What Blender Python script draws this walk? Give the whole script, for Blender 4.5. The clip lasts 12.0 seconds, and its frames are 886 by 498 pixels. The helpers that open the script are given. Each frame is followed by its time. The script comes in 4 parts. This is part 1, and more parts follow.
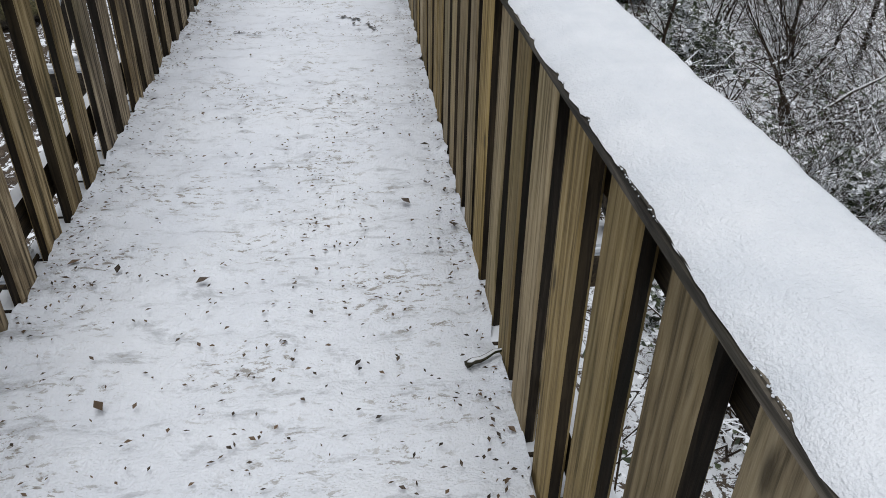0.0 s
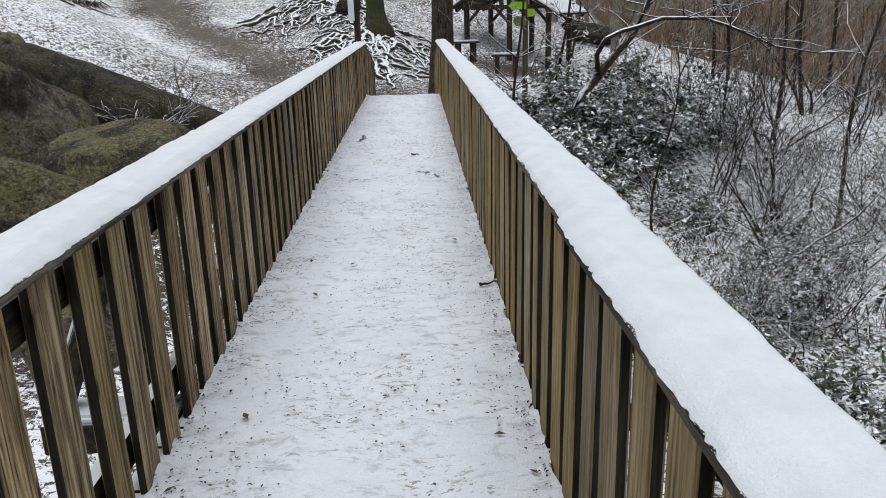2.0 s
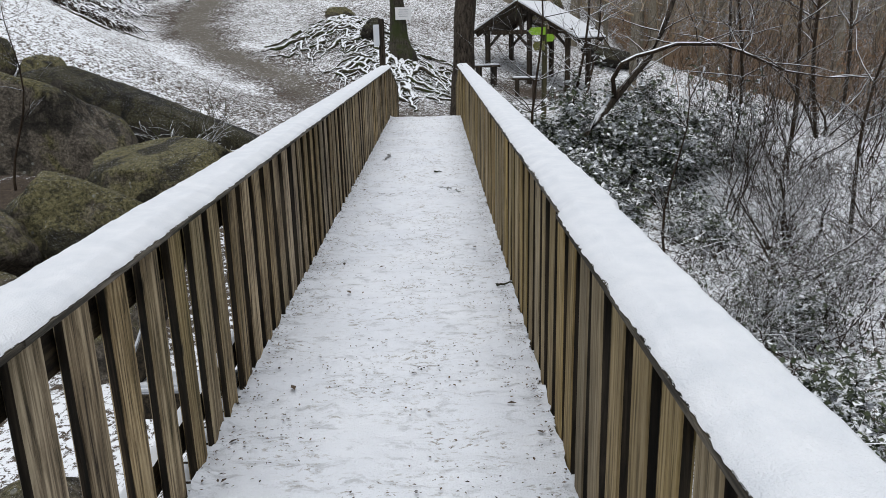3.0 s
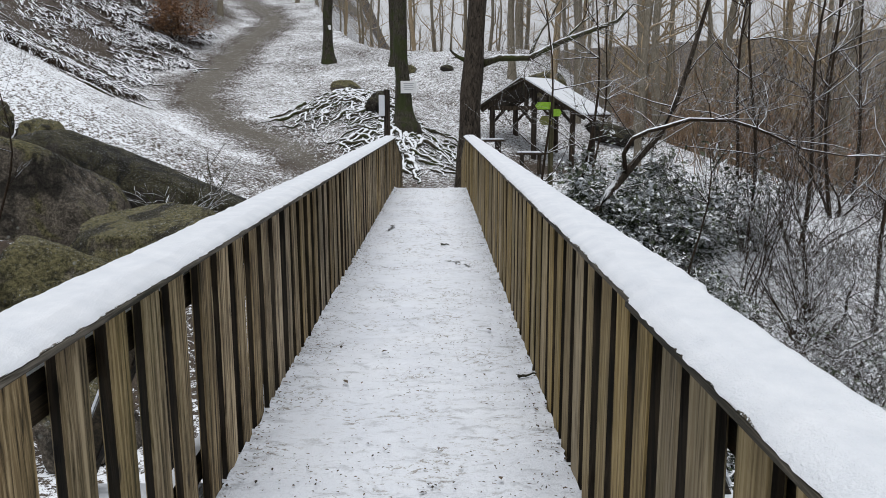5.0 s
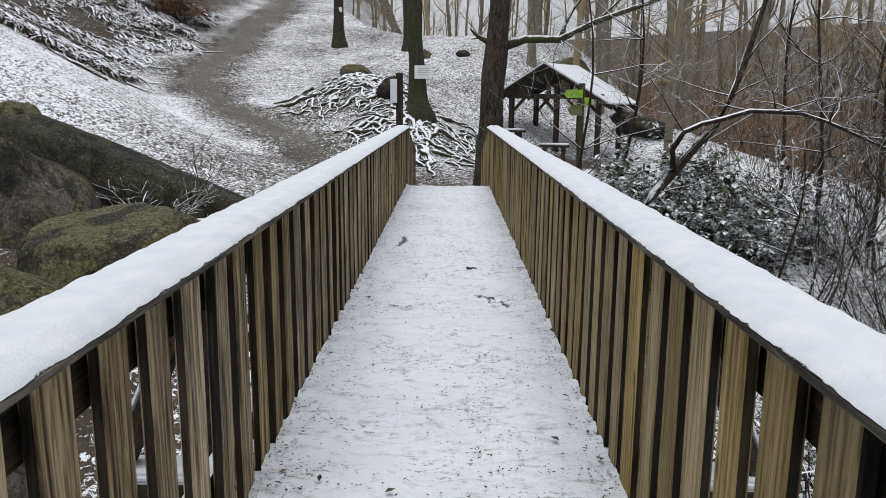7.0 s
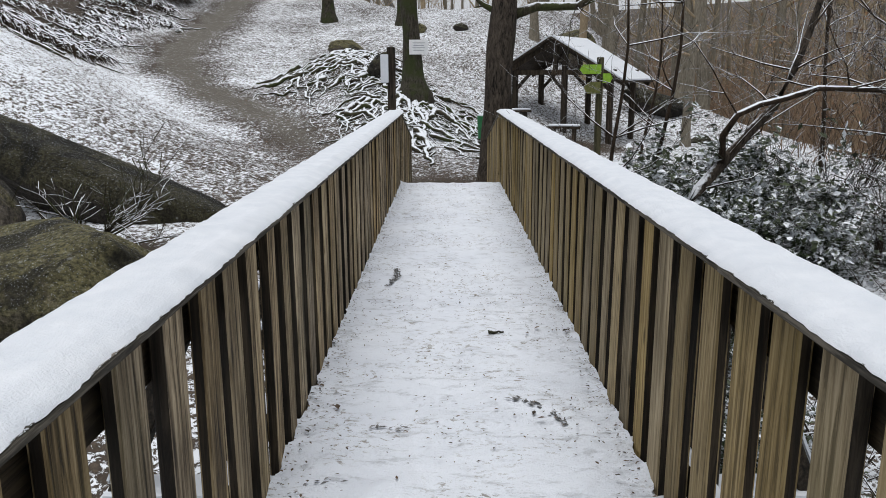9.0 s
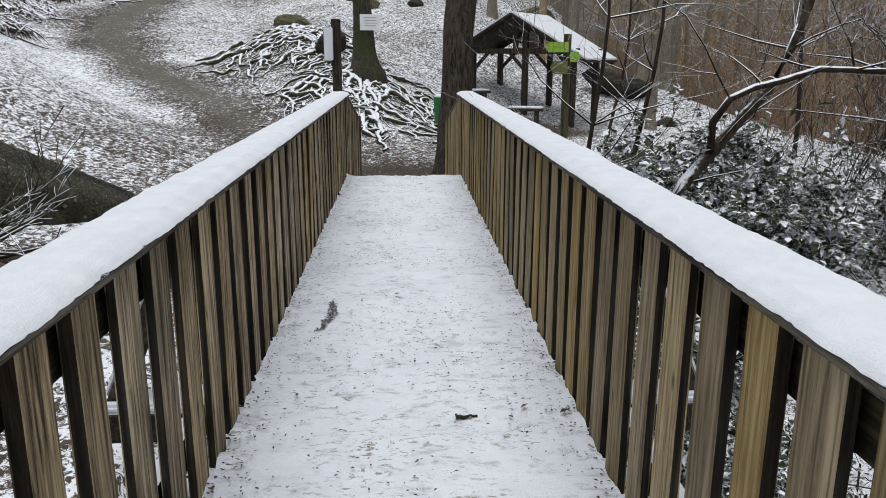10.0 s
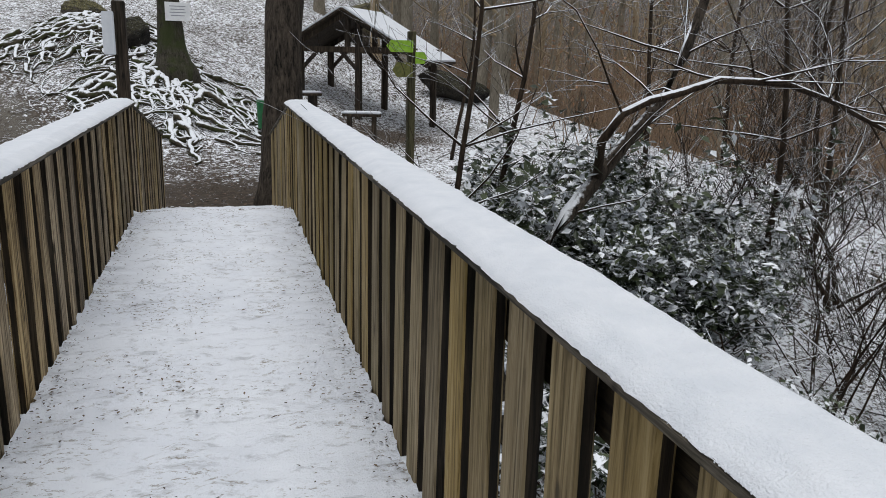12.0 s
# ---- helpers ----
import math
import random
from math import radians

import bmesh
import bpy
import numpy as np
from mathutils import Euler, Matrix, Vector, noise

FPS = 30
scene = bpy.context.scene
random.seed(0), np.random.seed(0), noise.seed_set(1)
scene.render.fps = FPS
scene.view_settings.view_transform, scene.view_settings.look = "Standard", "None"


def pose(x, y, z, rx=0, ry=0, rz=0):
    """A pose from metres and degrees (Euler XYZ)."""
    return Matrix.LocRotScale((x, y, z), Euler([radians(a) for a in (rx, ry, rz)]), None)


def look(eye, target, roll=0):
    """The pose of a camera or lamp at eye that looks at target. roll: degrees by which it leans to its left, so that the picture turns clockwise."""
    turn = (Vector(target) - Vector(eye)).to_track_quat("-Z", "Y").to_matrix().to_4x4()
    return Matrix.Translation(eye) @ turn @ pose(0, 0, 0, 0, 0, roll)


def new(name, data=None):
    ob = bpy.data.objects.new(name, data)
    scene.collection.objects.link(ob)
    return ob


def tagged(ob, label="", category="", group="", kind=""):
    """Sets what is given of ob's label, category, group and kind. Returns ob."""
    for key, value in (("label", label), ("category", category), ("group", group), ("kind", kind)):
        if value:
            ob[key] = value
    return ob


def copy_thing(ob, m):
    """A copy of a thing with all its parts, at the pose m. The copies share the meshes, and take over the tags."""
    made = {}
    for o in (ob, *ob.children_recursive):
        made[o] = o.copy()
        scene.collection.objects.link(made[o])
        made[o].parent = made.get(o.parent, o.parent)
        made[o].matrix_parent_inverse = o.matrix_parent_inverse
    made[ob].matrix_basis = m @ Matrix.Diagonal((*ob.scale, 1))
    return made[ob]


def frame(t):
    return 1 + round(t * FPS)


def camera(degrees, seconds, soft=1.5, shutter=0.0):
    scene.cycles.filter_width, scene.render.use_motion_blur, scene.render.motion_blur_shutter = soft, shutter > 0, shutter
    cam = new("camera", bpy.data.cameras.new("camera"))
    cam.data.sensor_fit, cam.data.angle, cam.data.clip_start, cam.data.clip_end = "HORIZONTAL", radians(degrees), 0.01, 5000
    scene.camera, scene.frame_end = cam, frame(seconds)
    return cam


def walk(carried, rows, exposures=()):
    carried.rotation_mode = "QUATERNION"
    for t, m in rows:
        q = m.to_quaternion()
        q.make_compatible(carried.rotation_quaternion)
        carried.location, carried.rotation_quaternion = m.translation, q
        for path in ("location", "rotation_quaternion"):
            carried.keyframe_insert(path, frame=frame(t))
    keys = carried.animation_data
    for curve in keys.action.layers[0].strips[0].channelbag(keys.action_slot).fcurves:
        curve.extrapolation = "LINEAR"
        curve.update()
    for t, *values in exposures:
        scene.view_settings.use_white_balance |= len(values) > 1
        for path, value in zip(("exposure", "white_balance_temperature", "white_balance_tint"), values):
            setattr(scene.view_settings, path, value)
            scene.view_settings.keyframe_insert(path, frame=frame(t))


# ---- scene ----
# ---- camera and walk ----
cam = camera(60.0, 12.0, soft=0.9)


def head(x, y, z, yaw, pitch, roll):
    """A camera pose from a place and a heading in degrees."""
    a, p = radians(yaw), radians(pitch)
    ahead = Vector((-math.sin(a) * math.cos(p), math.cos(a) * math.cos(p), math.sin(p)))
    return look((x, y, z), Vector((x, y, z)) + ahead, roll)


ROWS = [
    (0.0, head(0.340, 2.500, 1.395, -6.80, -32.60, 1.00)),
    (0.5, head(0.338, 2.210, 1.395, -4.10, -30.00, 0.50)),
    (1.0, head(0.322, 1.420, 1.420, -3.20, -25.50, -0.30)),
    (1.5, head(0.289, 0.440, 1.476, -2.69, -20.87, -1.64)),
    (2.0, head(0.266, -0.122, 1.537, -1.65, -17.31, -1.49)),
    (2.5, head(0.254, -0.629, 1.558, -0.91, -15.52, -1.79)),
    (3, head(0.240, -0.633, 1.572, -0.18, -15.64, -1.40)),
    (3.5, head(0.221, -0.570, 1.565, 1.27, -14.15, -0.81)),
    (5.5, head(0.113, 0.373, 1.432, -0.73, -9.87, -0.02)),
    (6, head(0.063, 0.832, 1.436, -0.13, -10.03, 0.69)),
    (6.5, head(0.057, 1.377, 1.425, 0.39, -10.39, 0.67)),
    (8.5, head(-0.059, 3.570, 1.431, 0.19, -12.65, -0.08)),
    (9, head(-0.056, 4.137, 1.455, 0.27, -12.67, -0.20)),
    (9.5, head(-0.062, 4.764, 1.478, -0.23, -13.18, 0.21)),
    (10, head(-0.021, 5.536, 1.424, -3.07, -14.14, 0.21)),
    (10.5, head(-0.015, 6.088, 1.395, -5.92, -14.35, 0.30)),
    (11, head(0.058, 6.686, 1.399, -8.75, -14.41, 0.29)),
    (11.5, head(0.055, 7.243, 1.403, -11.68, -14.30, 1.06)),
    (12, head(0.119, 7.695, 1.425, -15.94, -13.99, 1.63)),
]
EXPOSURES = [(0.0, 0.12), (2.0, 0.17), (3.5, 0.20), (10.5, 0.20), (11.5, 0.16), (12.0, 0.05)]
walk(cam, ROWS, EXPOSURES)

# ---- world, sun, exposure ----
SUN_UP, SUN_TURN = 80.0, 200.0
world = bpy.data.worlds.new("overcast_sky")
scene.world = world
world.use_nodes = True
wn = world.node_tree
wn.nodes.clear()
sky = wn.nodes.new("ShaderNodeTexSky")
sky.sky_type = "NISHITA"
sky.sun_disc = False
sky.sun_elevation, sky.sun_rotation = radians(SUN_UP), radians(SUN_TURN)
sky.air_density, sky.dust_density, sky.ozone_density = 1.0, 6.0, 1.0
grey = wn.nodes.new("ShaderNodeHueSaturation")
grey.inputs["Saturation"].default_value = 0.45
bg = wn.nodes.new("ShaderNodeBackground")
bg.inputs["Strength"].default_value = 0.070
wout = wn.nodes.new("ShaderNodeOutputWorld")
wn.links.new(sky.outputs["Color"], grey.inputs["Color"])
veil = wn.nodes.new("ShaderNodeMix")
veil.data_type = "RGBA"
veil.inputs[0].default_value = 0.72
veil.inputs[7].default_value = (9.0, 9.3, 9.9, 1)
wn.links.new(grey.outputs["Color"], veil.inputs[6])
wn.links.new(veil.outputs[2], bg.inputs["Color"])
wn.links.new(bg.outputs["Background"], wout.inputs["Surface"])
sun_data = bpy.data.lights.new("sun", "SUN")
sun_data.energy, sun_data.angle, sun_data.color = 1.45, radians(50), (0.98, 0.98, 0.98)
sun_ob = new("sun", sun_data)
sun_ob.rotation_euler = Euler((radians(90 - SUN_UP), 0, radians(180 - SUN_TURN)))


# ---- materials ----
class Mat:
    """A small builder of node materials."""

    def __init__(self, name, rough=0.8, spec=0.3):
        self.m = bpy.data.materials.new(name)
        self.m.use_nodes = True
        self.t = self.m.node_tree
        self.b = self.t.nodes["Principled BSDF"]
        self.b.inputs["Roughness"].default_value = rough
        self.b.inputs["Specular IOR Level"].default_value = spec

    def n(self, kind, **kw):
        node = self.t.nodes.new(kind)
        for k, v in kw.items():
            node.inputs[k].default_value = v
        return node

    def l(self, a, b):
        self.t.links.new(a, b)

    def coords(self, which="Object", scale=(1, 1, 1)):
        c = self.n("ShaderNodeTexCoord")
        mp = self.n("ShaderNodeMapping")
        mp.inputs["Scale"].default_value = scale
        self.l(c.outputs[which], mp.inputs["Vector"])
        return mp.outputs["Vector"]

    def world_coords(self, scale=(1, 1, 1)):
        c = self.n("ShaderNodeNewGeometry")
        mp = self.n("ShaderNodeMapping")
        mp.inputs["Scale"].default_value = scale
        self.l(c.outputs["Position"], mp.inputs["Vector"])
        return mp.outputs["Vector"]

    def noise(self, vec, scale, detail=4.0, rough=0.55, dist=0.0):
        k = self.n("ShaderNodeTexNoise", Scale=scale, Detail=detail, Roughness=rough, Distortion=dist)
        self.l(vec, k.inputs["Vector"])
        return k.outputs["Fac"]

    def ramp(self, fac, stops):
        r = self.n("ShaderNodeValToRGB")
        e = r.color_ramp.elements
        while len(e) < len(stops):
            e.new(0.5)
        for el, (p, c) in zip(e, stops):
            el.position = p
            el.color = (*c, 1) if len(c) == 3 else (c[0], c[0], c[0], 1)
        self.l(fac, r.inputs["Fac"])
        return r.outputs["Color"]

    def mix(self, fac, a, b, mode="MIX"):
        k = self.n("ShaderNodeMix")
        k.data_type, k.blend_type = "RGBA", mode
        for sock, v in ((k.inputs[0], fac), (k.inputs[6], a), (k.inputs[7], b)):
            if isinstance(v, (int, float)):
                sock.default_value = v
            elif isinstance(v, tuple):
                sock.default_value = (*v, 1)
            else:
                self.l(v, sock)
        return k.outputs[2]

    def math(self, op, a, b=0.0, clamp=False):
        k = self.n("ShaderNodeMath")
        k.operation, k.use_clamp = op, clamp
        for sock, v in zip(k.inputs, (a, b)):
            if isinstance(v, (int, float)):
                sock.default_value = v
            else:
                self.l(v, sock)
        return k.outputs[0]

    def up(self):
        """How far a surface faces the sky."""
        g = self.n("ShaderNodeNewGeometry")
        s = self.n("ShaderNodeSeparateXYZ")
        self.l(g.outputs["Normal"], s.inputs[0])
        return s.outputs["Z"]

    def bump(self, height, strength=0.4, dist=0.01):
        k = self.n("ShaderNodeBump", Strength=strength, Distance=dist)
        self.l(height, k.inputs["Height"])
        self.l(k.outputs["Normal"], self.b.inputs["Normal"])

    def colour(self, c):
        if isinstance(c, tuple):
            self.b.inputs["Base Color"].default_value = (*c, 1)
        else:
            self.l(c, self.b.inputs["Base Color"])
        return self.m


SNOW = (0.80, 0.83, 0.87)


def snow_over(m, base, at=0.55, soft=0.25, patch=6.0, amount=0.5, snow=SNOW):
    """Snow that lies on the faces that look up, broken by patches."""
    vec = m.world_coords()
    k = m.noise(vec, patch, 5.0, 0.65)
    v = m.math("ADD", m.up(), m.math("MULTIPLY", m.math("SUBTRACT", k, 0.5), amount * 2))
    f = m.math("DIVIDE", m.math("SUBTRACT", v, at), soft, True)
    return m.mix(f, base, snow)


def make_snow():
    m = Mat("snow_smooth", 0.75, 0.25)
    v = m.world_coords()
    a = m.noise(v, 9.0, 5.0, 0.6)
    b = m.noise(v, 160.0, 3.0, 0.6)
    c = m.ramp(a, [(0.3, (0.63, 0.665, 0.71)), (0.7, (0.73, 0.755, 0.79))])
    grain = m.noise(v, 420.0, 2.0, 0.6)
    c = m.mix(m.ramp(grain, [(0.62, (0,)), (0.72, (0.35,))]), c, (0.50, 0.54, 0.60))
    m.bump(m.math("ADD", m.math("MULTIPLY", a, 0.5), m.math("ADD", m.math("MULTIPLY", b, 0.4), m.math("MULTIPLY", grain, 0.2))), 0.7, 0.014)
    m.b.inputs["Subsurface Weight"].default_value = 0.0
    return m.colour(c)


def make_deck_snow():
    m = Mat("trodden_snow", 0.75, 0.25)
    v = m.world_coords()
    big = m.noise(v, 1.6, 4.0, 0.6)
    vs = m.world_coords((0.65, 1.5, 1.0))
    mid = m.noise(vs, 8.5, 6.0, 0.75, 0.3)
    fine = m.noise(v, 120.0, 3.0, 0.6)
    c = m.ramp(big, [(0.3, (0.76, 0.80, 0.87)), (0.7, (0.84, 0.877, 0.935))])
    # grey slush in the hollows, with the shade of the dents coloured in
    slush_shade = m.ramp(mid, [(0.35, (1,)), (0.46, (0,))])
    c = m.mix(m.math("MULTIPLY", slush_shade, 0.6), c, (0.40, 0.42, 0.45))
    # patches where the grit of the boards shows through
    grit = m.ramp(m.noise(vs, 34.0, 4.0, 0.75, 0.2), [(0.39, (1,)), (0.44, (0,))])
    zone = m.ramp(m.noise(v, 2.6, 3.0, 0.6), [(0.45, (0,)), (0.60, (1,))])
    c = m.mix(m.math("MULTIPLY", m.math("MULTIPLY", grit, zone), 0.75), c, (0.20, 0.17, 0.12))
    m.bump(m.math("ADD", mid, m.math("MULTIPLY", fine, 0.5)), 0.75, 0.028)
    return m.colour(c)


def make_wood(name, dark, mid, light, rough=0.8, axis="Z", snow=None):
    m = Mat(name, rough, 0.25)
    sc = {"Z": (1, 1, 0.05), "Y": (1, 0.05, 1), "X": (0.05, 1, 1)}[axis]
    info = m.n("ShaderNodeObjectInfo")
    vec = m.coords("Object", sc)
    off = m.n("ShaderNodeVectorMath")
    off.operation = "MULTIPLY_ADD"
    m.l(info.outputs["Random"], off.inputs[0])
    off.inputs[1].default_value = (17.0, 11.0, 5.0)
    m.l(vec, off.inputs[2])
    v = off.outputs[0]
    grain = m.noise(v, 55.0, 5.0, 0.7, 1.2)
    wide = m.noise(v, 11.0, 4.0, 0.65, 1.5)
    stain = m.noise(m.world_coords((1, 1, 0.4)), 3.0, 4.0, 0.6)
    wave = m.n("ShaderNodeTexWave", Scale=9.0, Distortion=14.0, Detail=2.0)
    wave.inputs["Detail Scale"].default_value = 1.3
    wave.bands_direction = "Y" if axis == "Z" else "X"
    m.l(v, wave.inputs["Vector"])
    figure = m.math("ADD", m.math("MULTIPLY", wave.outputs["Fac"], 0.22), 0.39)
    c = m.ramp(m.math("ADD", m.math("MULTIPLY", grain, 0.45), m.math("ADD", m.math("MULTIPLY", wide, 0.25), m.math("MULTIPLY", figure, 0.30))),
               [(0.42, dark), (0.50, mid), (0.58, light)])
    tone = m.n("ShaderNodeHueSaturation", Hue=0.5)
    val = m.math("ADD", m.math("MULTIPLY", info.outputs["Random"], 0.5), 0.8)
    sat = m.math("ADD", m.math("MULTIPLY", m.math("FRACT", m.math("MULTIPLY", info.outputs["Random"], 7.31)), 0.4), 0.85)
    m.l(val, tone.inputs["Value"])
    m.l(sat, tone.inputs["Saturation"])
    m.l(c, tone.inputs["Color"])
    c = m.mix(m.ramp(stain, [(0.45, (0,)), (0.75, (0.6,))]), tone.outputs["Color"], tuple(0.5 * k for k in dark))
    algae = m.noise(m.world_coords((1, 1, 0.5)), 1.3, 5.0, 0.7)
    c = m.mix(m.ramp(algae, [(0.50, (0,)), (0.70, (0.30,))]), c, tuple(k * q for k, q in zip(mid, (0.55, 0.68, 0.30))))
    knot = m.n("ShaderNodeTexVoronoi", Scale=5.0)
    kv = m.n("ShaderNodeVectorMath")
    kv.operation = "MULTIPLY_ADD"
    m.l(info.outputs["Random"], kv.inputs[0])
    kv.inputs[1].default_value = (9.0, 23.0, 31.0)
    m.l(m.coords("Object", (1.6, 1.6, 0.55)), kv.inputs[2])
    m.l(kv.outputs[0], knot.inputs["Vector"])
    c = m.mix(m.ramp(knot.outputs["Distance"], [(0.05, (0.8,)), (0.12, (0,))]), c, tuple(0.4 * k for k in dark))
    if snow:
        c = snow_over(m, c, *snow)
    m.bump(grain, 0.7, 0.006)
    return m.colour(c)


def make_bark(name, dark, light, moss=None, snow=(0.62, 0.2, 9.0, 0.35)):
    m = Mat(name, 0.9, 0.2)
    v = m.world_coords((1, 1, 0.25))
    a = m.noise(v, 22.0, 5.0, 0.7, 0.8)
    b = m.noise(m.world_coords(), 2.2, 4.0, 0.6)
    c = m.ramp(a, [(0.35, dark), (0.65, light)])
    if moss:
        c = m.mix(m.ramp(b, [(0.45, (0,)), (0.62, (0.85,))]), c, moss)
    c = snow_over(m, c, *snow)
    m.bump(a, 0.8, 0.02)
    return m.colour(c)


def make_rock(name, tone, moss):
    m = Mat(name, 0.85, 0.3)
    v = m.world_coords()
    a = m.noise(v, 26.0, 6.0, 0.7)
    b = m.noise(v, 1.7, 5.0, 0.65, 0.5)
    c = m.ramp(a, [(p, tuple(tone * k for k in q)) for p, q in ((0.34, (0.060, 0.051, 0.040)), (0.50, (0.150, 0.128, 0.100)), (0.68, (0.30, 0.262, 0.212)))])
    mossy = m.ramp(a, [(0.36, tuple(tone * k for k in (0.035, 0.036, 0.014))), (0.62, tuple(tone * k for k in (0.25, 0.225, 0.105)))])
    f = m.math("ADD", b, m.math("MULTIPLY", m.up(), 0.22))
    c = m.mix(m.ramp(f, [(0.60 - moss, (0,)), (0.72 - moss, (0.95,))]), c, mossy)
    damp = m.noise(m.world_coords((1, 1, 0.6)), 1.1, 4.0, 0.6, 0.6)
    c = m.mix(m.ramp(damp, [(0.52, (0,)), (0.58, (0.8,))]), c, tuple(tone * k for k in (0.014, 0.013, 0.010)))
    lich = m.n("ShaderNodeTexVoronoi", Scale=7.0)
    m.l(v, lich.inputs["Vector"])
    spot = m.math("MULTIPLY", m.ramp(lich.outputs["Distance"], [(0.12, (1,)), (0.2, (0,))]), m.ramp(m.noise(v, 3.0), [(0.5, (0,)), (0.6, (0.7,))]))
    c = m.mix(spot, c, (0.40, 0.41, 0.37))
    mott = m.noise(v, 7.0, 5.0, 0.7, 0.4)
    c = m.mix(1.0, c, m.ramp(mott, [(0.36, (0.35,)), (0.50, (0.9,)), (0.64, (1.0,))]), "MULTIPLY")
    k = m.noise(v, 60.0, 3.0, 0.7)
    spr = m.math("MULTIPLY", m.ramp(k, [(0.60, (0,)), (0.68, (1,))]), m.math("MULTIPLY", m.math("SUBTRACT", m.up(), 0.25), 1.2, True))
    c = m.mix(spr, c, SNOW)
    m.bump(m.math("ADD", a, m.math("ADD", mott, m.math("MULTIPLY", b, 1.5))), 1.0, 0.09)
    return m.colour(c)


def make_ground():
    """Woodland floor: thin snow with brown leaves and soil that show through."""
    m = Mat("snowy_woodland_floor", 0.85, 0.2)
    v = m.world_coords()
    leaf = m.noise(v, 12.0, 5.0, 0.8, 0.6)
    mid = m.noise(v, 3.6, 5.0, 0.65, 0.4)
    big = m.noise(v, 0.33, 4.0, 0.6)
    soil = m.ramp(leaf, [(0.3, (0.016, 0.012, 0.009)), (0.55, (0.062, 0.048, 0.036)), (0.75, (0.17, 0.132, 0.098))])
    bare = m.n("ShaderNodeAttribute")
    bare.attribute_name = "bare"
    k = m.math("ADD", m.math("MULTIPLY", m.math("SUBTRACT", leaf, 0.5), 2.9), m.math("MULTIPLY", m.math("SUBTRACT", mid, 0.5), 0.6))
    k = m.math("ADD", k, m.math("MULTIPLY", m.math("SUBTRACT", big, 0.5), 0.5))
    k = m.math("ADD", k, m.math("SUBTRACT", bare.outputs["Fac"], 0.5))
    f = m.math("DIVIDE", m.math("ADD", k, 0.06), 0.09, True)
    c = m.mix(f, SNOW, soil)
    # wet grey gravel along the trodden middle of the footpath
    worn = m.n("ShaderNodeAttribute")
    worn.attribute_name = "gravel"
    stones = m.noise(v, 30.0, 4.0, 0.75)
    gravel = m.ramp(stones, [(0.35, (0.062, 0.056, 0.047)), (0.52, (0.120, 0.108, 0.090)), (0.70, (0.21, 0.195, 0.17))])
    g = m.math("ADD", worn.outputs["Fac"], m.math("MULTIPLY", m.math("SUBTRACT", leaf, 0.5), 3.0))
    g = m.math("DIVIDE", m.math("SUBTRACT", g, 0.42), 0.16, True)
    c = m.mix(g, c, gravel)
    m.bump(m.math("ADD", leaf, mid), 0.6, 0.03)
    return m.colour(c)


M_SNOW = make_snow()
M_DECK = make_deck_snow()
M_SLAT_L = make_wood("weathered_slat_grey_brown", (0.026, 0.018, 0.010), (0.225, 0.170, 0.100), (0.48, 0.39, 0.25))
M_SLAT_R = make_wood("weathered_slat_tan", (0.10, 0.074, 0.036), (0.25, 0.190, 0.100), (0.37, 0.295, 0.172))
# near-black sawn edge: the shade of the slat gaps is put into the colour
M_EDGE_SHADE = make_wood("gap_shade_sawn_edge", (0.006, 0.005, 0.003), (0.018, 0.013, 0.008), (0.045, 0.034, 0.021))
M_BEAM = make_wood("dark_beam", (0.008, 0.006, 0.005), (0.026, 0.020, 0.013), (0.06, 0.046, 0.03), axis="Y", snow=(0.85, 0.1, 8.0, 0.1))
M_CAP = make_wood("grey_cap_board", (0.018, 0.016, 0.013), (0.06, 0.053, 0.042), (0.17, 0.15, 0.122), axis="Y")
M_POST = make_wood("dark_shelter_timber", (0.010, 0.008, 0.006), (0.035, 0.027, 0.020), (0.08, 0.062, 0.046))
M_MOSSPOST = make_wood("mossy_sign_post", (0.03, 0.028, 0.014), (0.09, 0.08, 0.04), (0.16, 0.14, 0.07))
M_ROCK = make_rock("brown_granite", 1.05, 0.0)
M_DARKROCK = make_rock("dark_mossy_granite", 0.34, 0.14)
M_MOSSROCK = make_rock("olive_mossy_granite", 1.1, 0.2)
M_GROUND = make_ground()
M_BARK = make_bark("mossy_dark_bark", (0.012, 0.011, 0.008), (0.075, 0.066, 0.05), (0.035, 0.045, 0.014), (0.70, 0.15, 9.0, 0.2))
M_DARKBARK = make_bark("dark_furrowed_bark", (0.006, 0.005, 0.004), (0.085, 0.068, 0.052), None, (0.60, 0.2, 12.0, 0.45))
M_BRUSH = make_bark("brown_brushwood", (0.13, 0.086, 0.054), (0.31, 0.215, 0.140), None, (0.9, 0.2, 3.0, 0.4))
M_BEECH = make_bark("grey_beech_bark", (0.12, 0.106, 0.080), (0.29, 0.256, 0.200), None, (0.75, 0.2, 9.0, 0.25))
M_TWIG = make_bark("brown_twig_bark", (0.013, 0.009, 0.006), (0.055, 0.038, 0.025), None, (0.50, 0.12, 6.0, 0.42))
# bark of the distant wood, paled so that its colour holds the haze
M_FARTWIG = make_bark("haze_paled_brown_twig", (0.22, 0.170, 0.108), (0.40, 0.315, 0.205), None, (0.85, 0.3, 3.0, 0.4))
M_ROOT = make_bark("snowy_root_bark", (0.02, 0.018, 0.012), (0.09, 0.075, 0.052), (0.05, 0.06, 0.02), (0.52, 0.25, 5.0, 0.7))
M_LIME = Mat("lime_green_paint", 0.5, 0.4)
